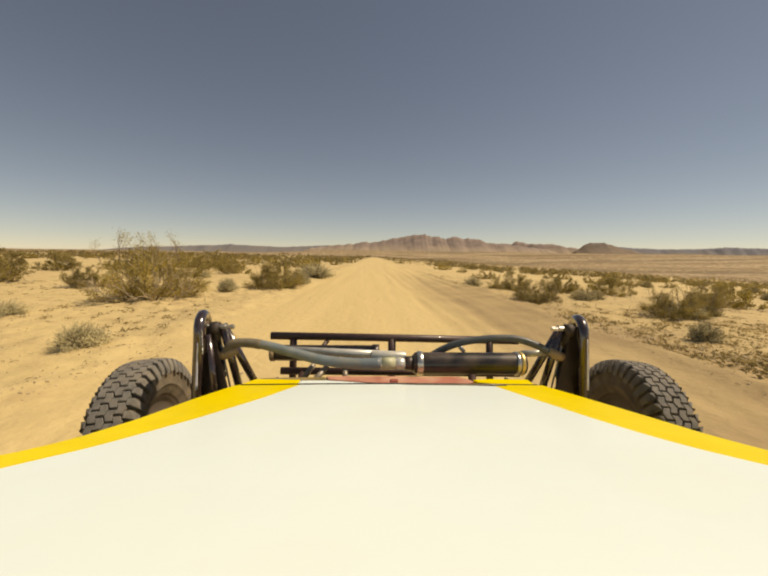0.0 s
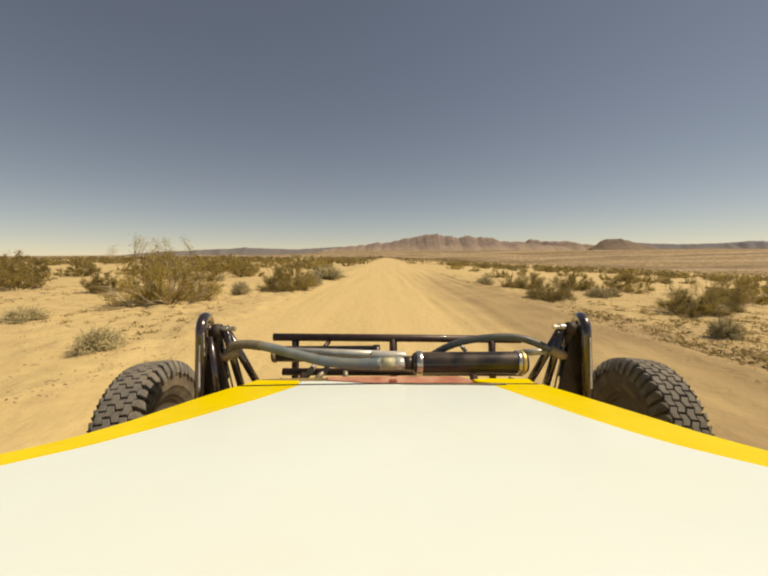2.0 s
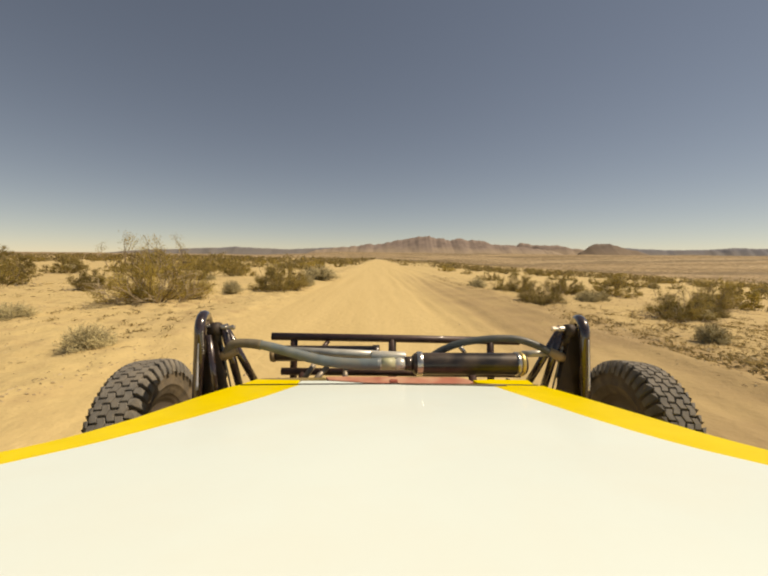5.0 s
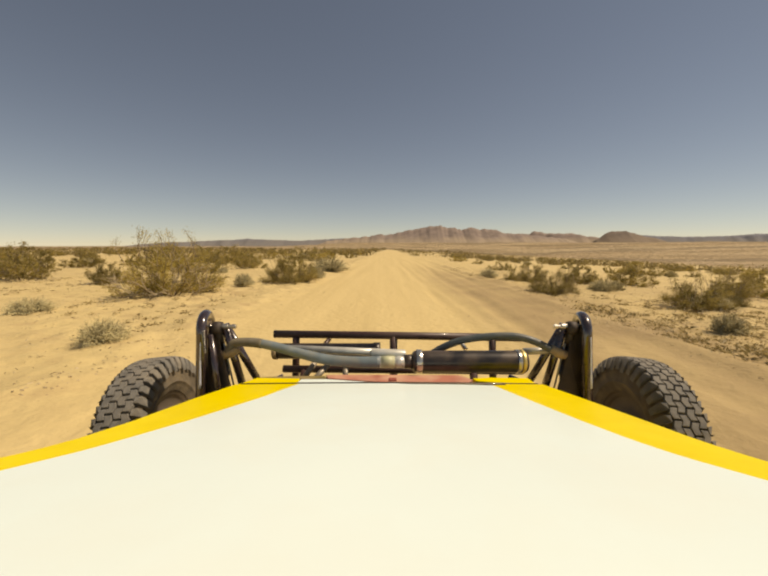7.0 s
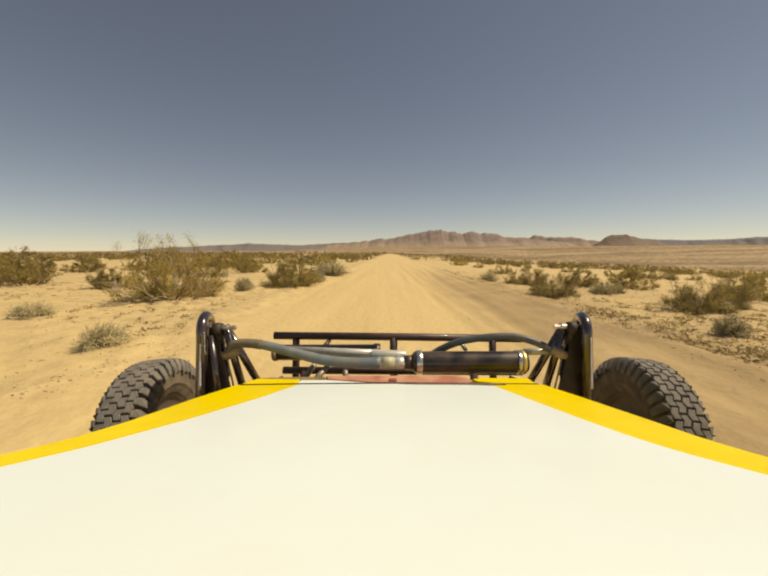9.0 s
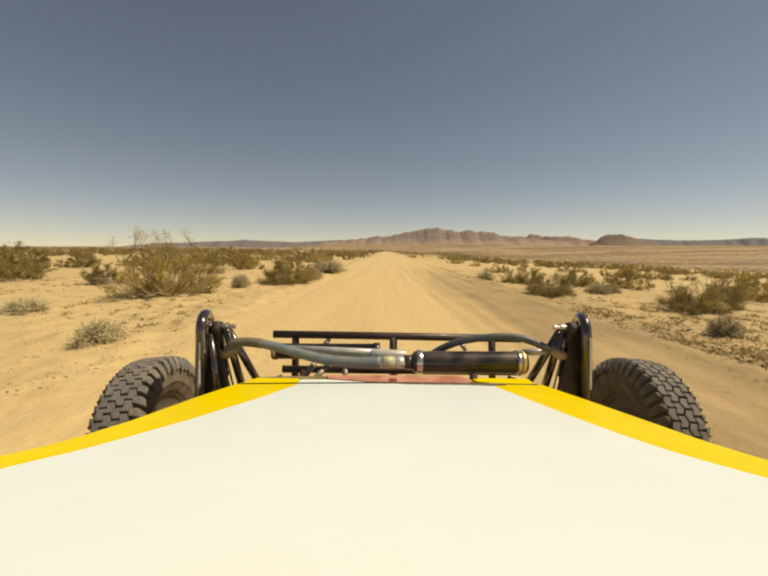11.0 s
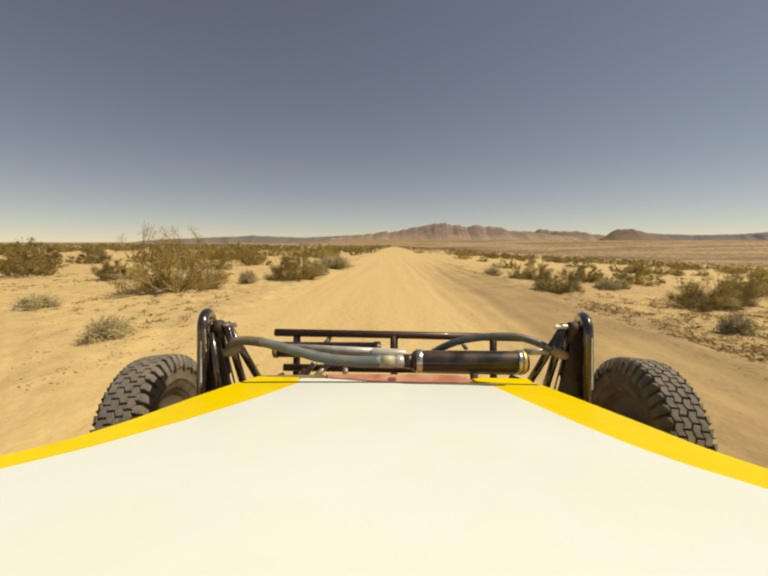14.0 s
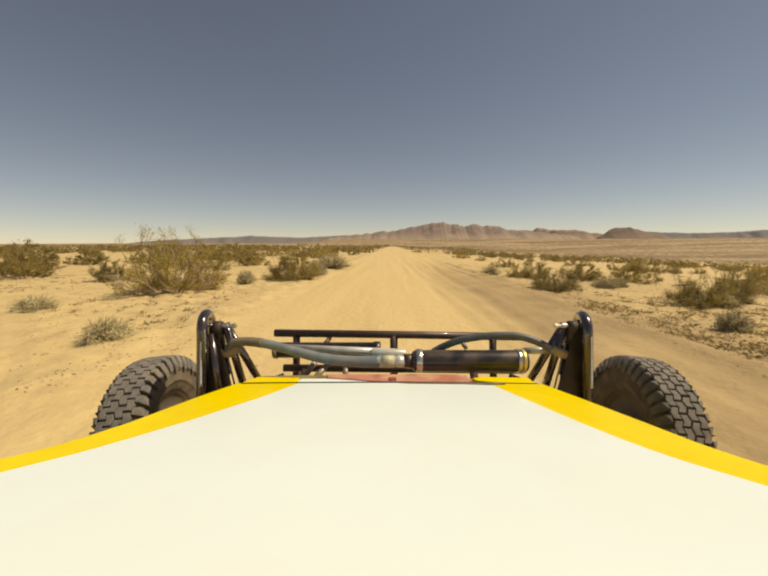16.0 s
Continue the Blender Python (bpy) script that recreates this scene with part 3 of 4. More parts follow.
def wheel(buggy, x, y, s, W=0.152, R=0.400):
    root = new("wheel")
    root.parent = buggy
    root.location = (x, y, R - 0.004)
    root.rotation_euler = (0, s * 0.075, -s * 0.095)
    bm = bmesh.new()
    lathe(bm, tyre_profile(W, R), 64, (0, 0, 0))
    part("tyre", bm, M_WALL, root, "dusty black off-road tyre")
    # zigzag rows of blocks of the tread, with chunky lugs over both shoulders
    bm = bmesh.new()
    jit = random.Random(5)
    rows = ((-0.300, 0.170, 0.84, 0.10, 48, 0.0), (-0.100, 0.172, 0.85, 0.60, 48, 0.0), (0.100, 0.172, 0.85, 0.10, 48, 0.0), (0.300, 0.170, 0.84, 0.60, 48, 0.0),
            (-0.505, 0.195, 0.66, 0.60, 48, 0.12), (0.505, 0.195, 0.66, 0.10, 48, -0.12))
    for xc, w, ln, off, N, lean in rows:
        step = 2 * math.pi / N
        for k in range(N):
            a0 = step * (k + off + jit.uniform(-0.02, 0.02))
            half = step * ln * 0.5 * jit.uniform(0.95, 1.04)
            lug = abs(xc) > 0.4
            long = 1.0 + (0.22 if lug and k % 2 else 0.0)
            # outline of the block: across the tread, along it
            e = 0.16 if off < 0.5 else -0.16
            shape = ((e - 0.5, -1.0), (e + 0.5, -1.0), (0.5 - e, 0.0), (e + 0.5, 1.0), (e - 0.5, 1.0), (-0.5 - e, 0.0)) if not lug else \
                    ((-0.5, -0.8), (0.1, -1.0), (0.5, -0.9), (0.5, 0.9), (0.1, 1.0), (-0.5, 0.8))
            rings = []
            for inset, rise in ((1.08, 0.0), (1.0, 0.88), (0.91, 1.0)):
                ring = []
                for u, q in shape:
                    xx = (xc + u * w * inset) * W
                    if lug:
                        xx = (xc + (u if xc > 0 else -u) * w * inset * long) * W
                    ang = a0 + half * (q * inset + lean * u * 2)
                    t = abs(xx) / W
                    crown = R * (0.992 - 0.10 * max(0.0, t - 0.18) ** 2 - 0.75 * max(0.0, t - 0.44) ** 2 - 0.9 * max(0.0, t - 0.54))
                    root_r = R * (0.952 if t < 0.45 else 0.952 - 0.75 * (t - 0.45))
                    r = root_r + (crown - root_r) * rise
                    ring.append(bm.verts.new((xx, r * math.cos(ang), r * math.sin(ang))))
                rings.append(ring)
            for a, b in zip(rings, rings[1:]):
                for m in range(6):
                    bm.faces.new((a[m], a[(m + 1) % 6], b[(m + 1) % 6], b[m]))
            bm.faces.new(rings[-1])
    bmesh.ops.recalc_face_normals(bm, faces=bm.faces)
    part("tread", bm, M_TYRE, root, "blocky grey mud-terrain tread", smooth=False)
    bm = bmesh.new()
    rw = W * 0.36
    lathe(bm, [(-rw, R * 0.585), (-rw * 0.98, R * 0.60), (-rw * 0.9, R * 0.55), (-rw * 0.5, R * 0.50), (rw * 0.1, R * 0.48), (rw * 0.25, R * 0.36),
               (rw * 0.32, R * 0.20), (rw * 0.3, R * 0.01)], 40, (0, 0, 0))
    lathe(bm, [(rw, R * 0.585), (rw * 0.98, R * 0.60), (rw * 0.9, R * 0.55), (rw * 0.4, R * 0.50), (rw * 0.1, R * 0.48)], 40, (0, 0, 0))
    part("rim", bm, M_RIM, root, "dusty steel rim")
    bm = bmesh.new()
    tube(bm, [(-s * 0.02, 0, 0), (-s * 0.17, 0, 0)], (0.085, 0.06), 20)
    part("hub", bm, M_PLATE, root)
    # inner face of the wheel, caked with dust
    bm = bmesh.new()
    xi = -s * rw
    lathe(bm, [(xi * 0.98, R * 0.575), (xi * 0.70, R * 0.53), (xi * 0.55, R * 0.50), (xi * 0.50, R * 0.36), (xi * 0.75, R * 0.33), (xi * 0.75, R * 0.01)], 40, (0, 0, 0))
    part("brake_drum", bm, M_RIM, root, "dust-caked inner wheel face")
    # two suspension arms from the hub to the frame
    for z0, z1 in ((0.10, 0.20), (-0.10, 0.06)):
        bm = bmesh.new()
        for dy in (-0.16, 0.16):
            tube(bm, [(-s * 0.12, dy * 0.15, z0), (-s * 0.56, dy, z1)], 0.017, 10)
        part("suspension_arm", bm, M_TUBE, root)
    return root


def build_buggy():
    buggy = new("desert_buggy")
    tagged(buggy, "white and yellow desert buggy standing on a sandy track", "vehicle")
    hood = part("hood", hood_sheet(bmesh.new(), IN_L, IN_R, cols=24), M_WHITE, buggy, "glossy white bonnet panel", smooth=False)
    part("yellow_stripe", hood_sheet(bmesh.new(), OUT_L, IN_L, cols=4), M_YELLOW, hood, "bright yellow painted edge", smooth=False)
    part("yellow_stripe", hood_sheet(bmesh.new(), IN_R, OUT_R, cols=4), M_YELLOW, hood, "bright yellow painted edge", smooth=False)
    part("body_side", side_panel(bmesh.new(), OUT_L, -1), M_YELLOW, buggy)
    part("body_side", side_panel(bmesh.new(), OUT_R, 1), M_YELLOW, buggy)
    bm = bmesh.new()
    box(bm, (-0.70, -0.300, 0.42), (0.70, -0.285, 1.10), 0.004)
    part("rear_panel", bm, M_WHITE, buggy, smooth=False)
    bm = bmesh.new()
    box(bm, (-0.60, -0.28, 0.40), (0.64, 1.30, 0.42), 0.004)
    part("floor_pan", bm, M_PLATE, buggy, smooth=False)
    # nose ahead of the bonnet: yellow corners, a long white wedge, faded red middle, brown lip
    def slab(outline, top, thick=0.025):
        """Flat piece with the given outline, seen from above."""
        bm = bmesh.new()
        a = [bm.verts.new((x, y, top)) for x, y in outline]
        b = [bm.verts.new((x, y, top - thick)) for x, y in outline]
        bm.faces.new(a), bm.faces.new(b[::-1])
        for k in range(len(a)):
            bm.faces.new((a[k], a[k - 1], b[k - 1], b[k]))
        bmesh.ops.recalc_face_normals(bm, faces=bm.faces)
        bmesh.ops.bevel(bm, geom=list(bm.edges), offset=0.002, segments=1, affect="EDGES")
        return bm

    nose = part("nose_panel", slab(((0.030, 1.366), (0.318, 1.372), (0.348, 1.400), (0.330, 1.430), (0.302, 1.455), (-0.170, 1.460), (-0.236, 1.455), (-0.222, 1.419),
                                    (-0.157, 1.408), (-0.027, 1.384)), 0.791), M_RED, buggy, "faded red nose panel", smooth=False)
    part("nose_corner", slab(((-0.553, 1.348), (-0.345, 1.348), (-0.331, 1.413), (-0.502, 1.421)), 0.792), M_YELLOW, nose, "yellow painted corner", smooth=False)
    part("nose_corner", slab(((0.360, 1.394), (0.410, 1.382), (0.500, 1.368), (0.565, 1.350), (0.580, 1.350), (0.572, 1.424), (0.420, 1.430), (0.350, 1.420)), 0.790),
         M_YELLOW, nose, "yellow painted corner", smooth=False)
    part("nose_wedge", slab(((-0.341, 1.348), (0.020, 1.348), (0.020, 1.364), (-0.032, 1.379), (-0.160, 1.403), (-0.225, 1.414), (-0.327, 1.413)), 0.789), M_WHITE, nose,
         "white painted wedge", smooth=False)
    part("nose_lip", slab(((-0.500, 1.425), (-0.325, 1.417), (-0.226, 1.420), (-0.240, 1.456), (-0.366, 1.452), (-0.492, 1.441)), 0.788), M_LIP, nose,
         "olive-brown lip", smooth=False)
    bm = bmesh.new()
    box(bm, (0.02, 1.385, 0.7905), (0.05, 1.415, 0.795), 0.001)
    part("latch", bm, material("red_plastic", (0.30, 0.075, 0.05), 0.6), nose, "small red latch", smooth=False)
    bm = bmesh.new()
    box(bm, (-0.53, 1.328, 0.45), (0.57, 1.345, 0.786), 0.004)
    part("bulkhead", bm, M_PLATE, buggy, smooth=False)

    # thin black tube drawn as the shaded gap between bonnet and nose
    bm = bmesh.new()
    tube(bm, [(-0.535, 1.340, 0.797), (-0.30, 1.341, 0.800), (0.04, 1.342, 0.802), (0.35, 1.341, 0.800), (0.575, 1.340, 0.797)], 0.0032, 8)
    part("rubber_seal", bm, M_CYL, hood, "thin black line for the shaded bonnet gap")
    # dark sheet laid where shade falls between bonnet and red panel
    bm = bmesh.new()
    seam_outline = ((0.050, 1.334), (0.085, 1.323), (0.125, 1.318), (0.215, 1.316), (0.310, 1.313), (0.392, 1.302), (0.448, 1.312), (0.425, 1.334))
    a = [bm.verts.new((x, y, hood_z(x, y) + 0.003)) for x, y in seam_outline]
    b = [bm.verts.new((x, y, hood_z(x, y) - 0.006)) for x, y in seam_outline]
    bm.faces.new(a), bm.faces.new(b[::-1])
    for k in range(len(a)):
        bm.faces.new((a[k], a[k - 1], b[k - 1], b[k]))
    bmesh.ops.recalc_face_normals(bm, faces=bm.faces)
    part("sealing_flap", bm, M_SEAMSHADE, hood, "dark strip painted as shade in the seam", smooth=False)
    for s in (-1, 1):
        shock_tower(buggy, s)
        wheel(buggy, MID + 0.016 + s * 1.105, 1.64, s)

    # tubular bumper ahead of the nose
    bm = bmesh.new()
    tube(bm, [(-0.530, 1.75, 0.889), (0.06, 1.75, 0.881), (0.66, 1.75, 0.870)], 0.0185, 16)
    bumper = part("bumper_bar", bm, M_BAR, buggy, "dark tubular front bumper bar")
    for x, y1, z1, r in ((-0.425, 1.70, 0.58, 0.017), (0.045, 1.70, 0.58, 0.019), (0.52, 1.70, 0.58, 0.017)):
        bm = bmesh.new()
        tube(bm, [(x, 1.75, 0.880), (x, 1.74, 0.80), (x, y1, z1)], r, 12)
        part("upright", bm, M_BAR, bumper)
    for x0, x1, m, lab in ((-0.262, -0.300, M_BAR, ""), (0.352, 0.385, M_CHROME, "bare metal bracket")):
        bm = bmesh.new()
        tube(bm, [(x0, 1.742, 0.868), (x1, 1.70, 0.825)], 0.0105, 10)
        part("bracket", bm, m, bumper, lab)
    bm = bmesh.new()
    lathe(bm, [(-0.490, 0.0), (-0.490, 0.034), (-0.482, 0.036), (-0.05, 0.036), (-0.048, 0.040), (-0.018, 0.040), (-0.016, 0.0)], 28, (0, 1.67, 0.828))
    ram = part("reservoir_cylinder", bm, M_CYL, buggy, "black cylinder behind the hose")
    bm = bmesh.new()
    lathe(bm, [(-0.512, 0.0), (-0.512, 0.036), (-0.508, 0.039), (-0.493, 0.039), (-0.489, 0.0)], 28, (0, 1.67, 0.828))
    part("end_cap", bm, M_BOOT, ram, "dusty brown end cap")
    bm = bmesh.new()
    tube(bm, [(-0.455, 1.62, 0.760), (0.62, 1.62, 0.750)], 0.0165, 14)
    low = part("lower_tube", bm, M_BAR, bumper)
    for a, b in (((-0.345, 1.55, 0.745), (-0.305, 1.59, 0.800)), ((-0.305, 1.50, 0.740), (-0.245, 1.57, 0.795)), ((-0.165, 1.52, 0.745), (-0.165, 1.55, 0.790))):
        bm = bmesh.new()
        tube(bm, [a, b], 0.0125, 12)
        part("pipe_stub", bm, M_DULL, low, "bare metal pipe stub")
    for x in (-0.36, 0.40):
        bm = bmesh.new()
        tube(bm, [(x, 1.62, 0.755), (x, 1.50, 0.60), (x, 1.33, 0.50)], 0.018, 12)
        part("frame_rail", bm, M_BAR, low)

    # steering ram: steel shaft, black cylinder with clamp rings
    bm = bmesh.new()
    tube(bm, [(-0.42, 1.565, 0.869), (0.09, 1.550, 0.852)], 0.0165, 14)
    shaft = part("steering_shaft", bm, M_SILVER, buggy, "silver-painted steering shaft")
    bm = bmesh.new()
    tube(bm, [(-0.055, 1.540, 0.8545), (-0.05, 1.540, 0.8545), (0.088, 1.537, 0.851), (0.093, 1.537, 0.851)], (0.016, 0.0195, 0.0195, 0.017), 16)
    part("sleeve", bm, M_SILVER, shaft, "pale metal sleeve")
    bm = bmesh.new()
    tube(bm, [(0.595, 1.545, 0.862), (0.725, 1.545, 0.868)], 0.0145, 14)
    part("piston_rod", bm, M_SILVER, shaft, "pale metal piston rod")
    bm = bmesh.new()
    lathe(bm, [(0.118, 0.0), (0.118, 0.036), (0.128, 0.045), (0.19, 0.046), (0.54, 0.046), (0.582, 0.046), (0.590, 0.040), (0.590, 0.0)], 32, (0, 1.50, 0.832))
    cyl = part("steering_cylinder", bm, M_CYL, shaft, "black hydraulic steering cylinder")
    for x0, x1, r, m, lab in ((0.134, 0.158, 0.0505, M_CHROME, "steel clamp ring"), (0.546, 0.562, 0.0500, M_CHROME, "steel clamp ring"), (0.565, 0.579, 0.0500, M_BRASS, "gold ring")):
        bm = bmesh.new()
        lathe(bm, [(x0, 0.04), (x0, r - 0.002), (x0 + 0.002, r), (x1 - 0.002, r), (x1, r - 0.002), (x1, 0.04)], 32, (0, 1.50, 0.832))
        part("clamp_ring", bm, m, shaft, lab)
    bm = bmesh.new()
    lathe(bm, [(0.085, 0.0), (0.085, 0.029), (0.12, 0.031), (0.12, 0.0)], 24, (0, 1.50, 0.832))
    part("collar", bm, M_CYL, shaft)
    bm = bmesh.new()
    lathe(bm, [(-0.022, 0.0), (-0.022, 0.022), (-0.016, 0.024), (0.015, 0.024), (0.018, 0.021), (0.050, 0.021), (0.053, 0.024), (0.085, 0.024), (0.088, 0.0)], 24, (0, 1.495, 0.832))
    part("hose_fitting", bm, M_SILVER, shaft, "dull metal hose fitting")
    bm = bmesh.new()
    lathe(bm, [(-0.012, 0.02), (-0.012, 0.0250), (0.044, 0.0250), (0.044, 0.02)], 24, (0, 1.495, 0.832))
    part("sticker", bm, M_LABEL, shaft, "pale worn sticker")
    # two hoses
    bm = bmesh.new()
    pts = curve_points([(-0.645, 1.49, 0.875), (-0.620, 1.49, 0.912), (-0.560, 1.49, 0.918), (-0.480, 1.49, 0.907), (-0.365, 1.49, 0.876),
                        (-0.245, 1.49, 0.846), (-0.120, 1.49, 0.834), (-0.018, 1.495, 0.832)])
    tube(bm, pts, [0.0145 + 0.010 * k / (len(pts) - 1) for k in range(len(pts))], 16)
    hose = part("hose", bm, M_HOSE, buggy, "thick grey rubber hydraulic hose")
    bm = bmesh.new()
    worn = pts[:int(len(pts) * 0.42)]
    tube(bm, worn, [0.0163 + 0.004 * k / (len(worn) - 1) for k in range(len(worn))], 16)
    part("hose_cover", bm, M_COVER, hose, "dusty brown fabric hose cover")
    bm = bmesh.new()
    pts = curve_points([(0.20, 1.59, 0.832), (0.26, 1.58, 0.872), (0.34, 1.56, 0.908), (0.45, 1.545, 0.928), (0.55, 1.53, 0.932),
                        (0.62, 1.515, 0.917), (0.67, 1.50, 0.895), (0.705, 1.495, 0.872)])
    tube(bm, pts, 0.0155, 16)
    part("hose", bm, M_DARKHOSE, buggy, "dark grey rubber hydraulic hose")


build_buggy()


# ---- plants ----
def creosote(seed, h, w, leaves, dead=0.0, leaf_mat=None, sprigs=8, n=34, twigs=9, size=1.0):
    """Stems fan out of one crown at the ground; twigs carry tufts of small leaves."""
    r = random.Random(seed)
    bush = new("creosote_bush")
    bush.location = (0, 0, -100)
    stems, tips = bmesh.new(), []
    for k in range(n):
        az = 2 * math.pi * (k + r.random()) / n
        lean = r.uniform(0.12, 1.0) ** 0.8
        reach = w * 0.5 * lean * r.uniform(0.7, 1.25)
        top = h * (1.05 - 0.72 * lean * lean) * r.uniform(0.5, 1.0)
        foot = 0.30 * w * r.random() * lean
        base = Vector((foot * math.cos(az), foot * math.sin(az), -0.04))
        tip = Vector((reach * math.cos(az), reach * math.sin(az), top))
        kink = Vector((r.uniform(-1, 1), r.uniform(-1, 1), r.uniform(-0.3, 0.6))) * 0.09 * h
        mid = base.lerp(tip, 0.5) + Vector((math.cos(az), math.sin(az), -0.4)) * 0.10 * w + kink
        line = curve_points([base, mid, tip], 4)
        is_dead = r.random() < dead
        count_before = len(stems.faces)
        tube(stems, line, [0.013 * h * (1 - 0.75 * i / (len(line) - 1)) for i in range(len(line))], 4, False)
        for j in range(twigs):
            a = line[r.randint(1, len(line) - 2)]
            d = Vector((math.cos(az) + r.uniform(-1, 1), math.sin(az) + r.uniform(-1, 1), r.uniform(0.1, 1.3))).normalized()
            b = a + d * h * r.uniform(0.15, 0.34)
            c = a.lerp(b, 0.5) + Vector((r.uniform(-1, 1), r.uniform(-1, 1), r.uniform(-1, 1))) * 0.04 * h
            tube(stems, [a, c, b], [0.006 * h, 0.0045 * h, 0.0025 * h], 3, False)
            if not is_dead:
                tips += [(c, b), (a.lerp(c, 0.6), c)]
        if is_dead:
            stems.faces.ensure_lookup_table()
            for f in stems.faces[count_before:]:
                f.material_index = 1
        else:
            tips.append((line[-3], tip))
    for k in range(sprigs):
        az, q = r.uniform(0, 6.28), r.uniform(0, 0.40) * w
        a = Vector((q * math.cos(az), q * math.sin(az), h * r.uniform(0.5, 0.75)))
        b = a + Vector((r.uniform(-0.15, 0.15) * w, r.uniform(-0.15, 0.15) * w, h * r.uniform(0.28, 0.55)))
        c = a.lerp(b, 0.55) + Vector((r.uniform(-0.05, 0.05), r.uniform(-0.05, 0.05), 0)) * w
        tube(stems, [a, c, b], [0.006 * h, 0.0045 * h, 0.002 * h], 3, False)
        tips += [(c, b)] * 2
    verts, faces = [], []
    for k in range(leaves):
        a, b = tips[r.randrange(len(tips))]
        p = a.lerp(b, r.random() ** 0.8) + Vector((r.gauss(0, 1), r.gauss(0, 1), r.gauss(0, 0.8))) * 0.042 * h
        if p.z < 0.04:
            continue
        d = Vector((r.gauss(0, 1), r.gauss(0, 1), r.gauss(0.5, 0.8))).normalized()
        e = d.cross(Vector((r.gauss(0, 1), r.gauss(0, 1), r.gauss(0, 1)))).normalized()
        ln, wd = r.uniform(0.018, 0.042) * size, r.uniform(0.008, 0.015) * size
        i = len(verts)
        verts += [p - d * ln, p + e * wd, p + d * ln, p - e * wd]
        faces.append((i, i + 1, i + 2, i + 3))
    part("branchwork", stems, (M_STEM, M_DEAD), bush, "grey-brown woody stems", smooth=False)
    crown = new("foliage", raw_mesh("foliage", verts, faces, leaf_mat or M_LEAF))
    crown.parent = bush
    return bush


def bursage(seed, h, w, twigs):
    """Low rounded tuft of thin grey-green twigs with tiny leaves."""
    r = random.Random(seed)
    shrub = new("bursage_shrub")
    shrub.location = (0, 0, -100)
    bm = bmesh.new()
    verts, faces = [], []
    for k in range(twigs):
        az, el = r.uniform(0, 6.283), math.asin(r.uniform(0.08, 1.0))
        d = Vector((math.cos(az) * math.cos(el) * w / 2, math.sin(az) * math.cos(el) * w / 2, math.sin(el) * h)) * r.uniform(0.75, 1.08)
        base = Vector((d.x * 0.15, d.y * 0.15, -0.02))
        mid = base.lerp(d, 0.55) + Vector((r.gauss(0, 0.03), r.gauss(0, 0.03), r.uniform(0, 0.06))) * h * 2
        tube(bm, [base, mid, d], [0.006, 0.004, 0.002], 3, False)
        for j in range(18):
            p = mid.lerp(d, r.uniform(-0.2, 1.05)) + Vector((r.gauss(0, 1), r.gauss(0, 1), r.gauss(0, 1))) * 0.022
            if p.z < 0.01:
                continue
            a = Vector((r.gauss(0, 1), r.gauss(0, 1), r.gauss(0, 1))).normalized()
            b = a.orthogonal().normalized()
            i = len(verts)
            verts += [p - a * 0.014, p + b * 0.006, p + a * 0.014, p - b * 0.006]
            faces.append((i, i + 1, i + 2, i + 3))
    part("twig_dome", bm, M_SAGE, shrub, smooth=False)
    leaf = new("foliage", raw_mesh("foliage", verts, faces, M_SAGE))
    leaf.parent = shrub
    return shrub


CREO = [(creosote(11, 1.30, 2.2, 31000, 0.36, M_LEAF2, 16, 46, 11, 0.52), 1.30), (creosote(12, 1.30, 2.1, 36000, 0.25, M_LEAF, 14, 40, 10, 0.55), 1.30),
        (creosote(13, 1.0, 1.9, 27000, 0.12, M_LEAF, 6, 34, 9, 0.55), 1.0), (creosote(14, 1.0, 1.5, 25000, 0.1, M_LEAF, 6, 34, 9, 0.55), 1.0),
        (creosote(15, 0.8, 1.5, 20000, 0.2, M_LEAF, 4, 30, 9, 0.55), 0.8)]
# lighter ones for farther off
FARTHER = [(creosote(31, 1.2, 2.2, 5200, 0.0, M_LEAF, 8, 18, 5, 1.15), 1.2), (creosote(32, 1.2, 2.0, 4800, 0.15, M_LEAF, 8, 18, 5, 1.15), 1.2),
           (creosote(33, 1.0, 1.9, 4400, 0.1, M_LEAF, 5, 18, 5, 1.15), 1.0), (creosote(34, 1.0, 1.6, 4000, 0.0, M_LEAF2, 5, 18, 5, 1.15), 1.0),
           (creosote(35, 0.8, 1.5, 3400, 0.2, M_LEAF, 3, 16, 5, 1.15), 0.8)]
SAGE = [(bursage(21, 0.42, 0.85, 260), 0.42), (bursage(22, 0.34, 0.9, 240), 0.34), (bursage(23, 0.36, 0.6, 200), 0.36)]


def ground_z(x, y):
    return float(height(x, y))


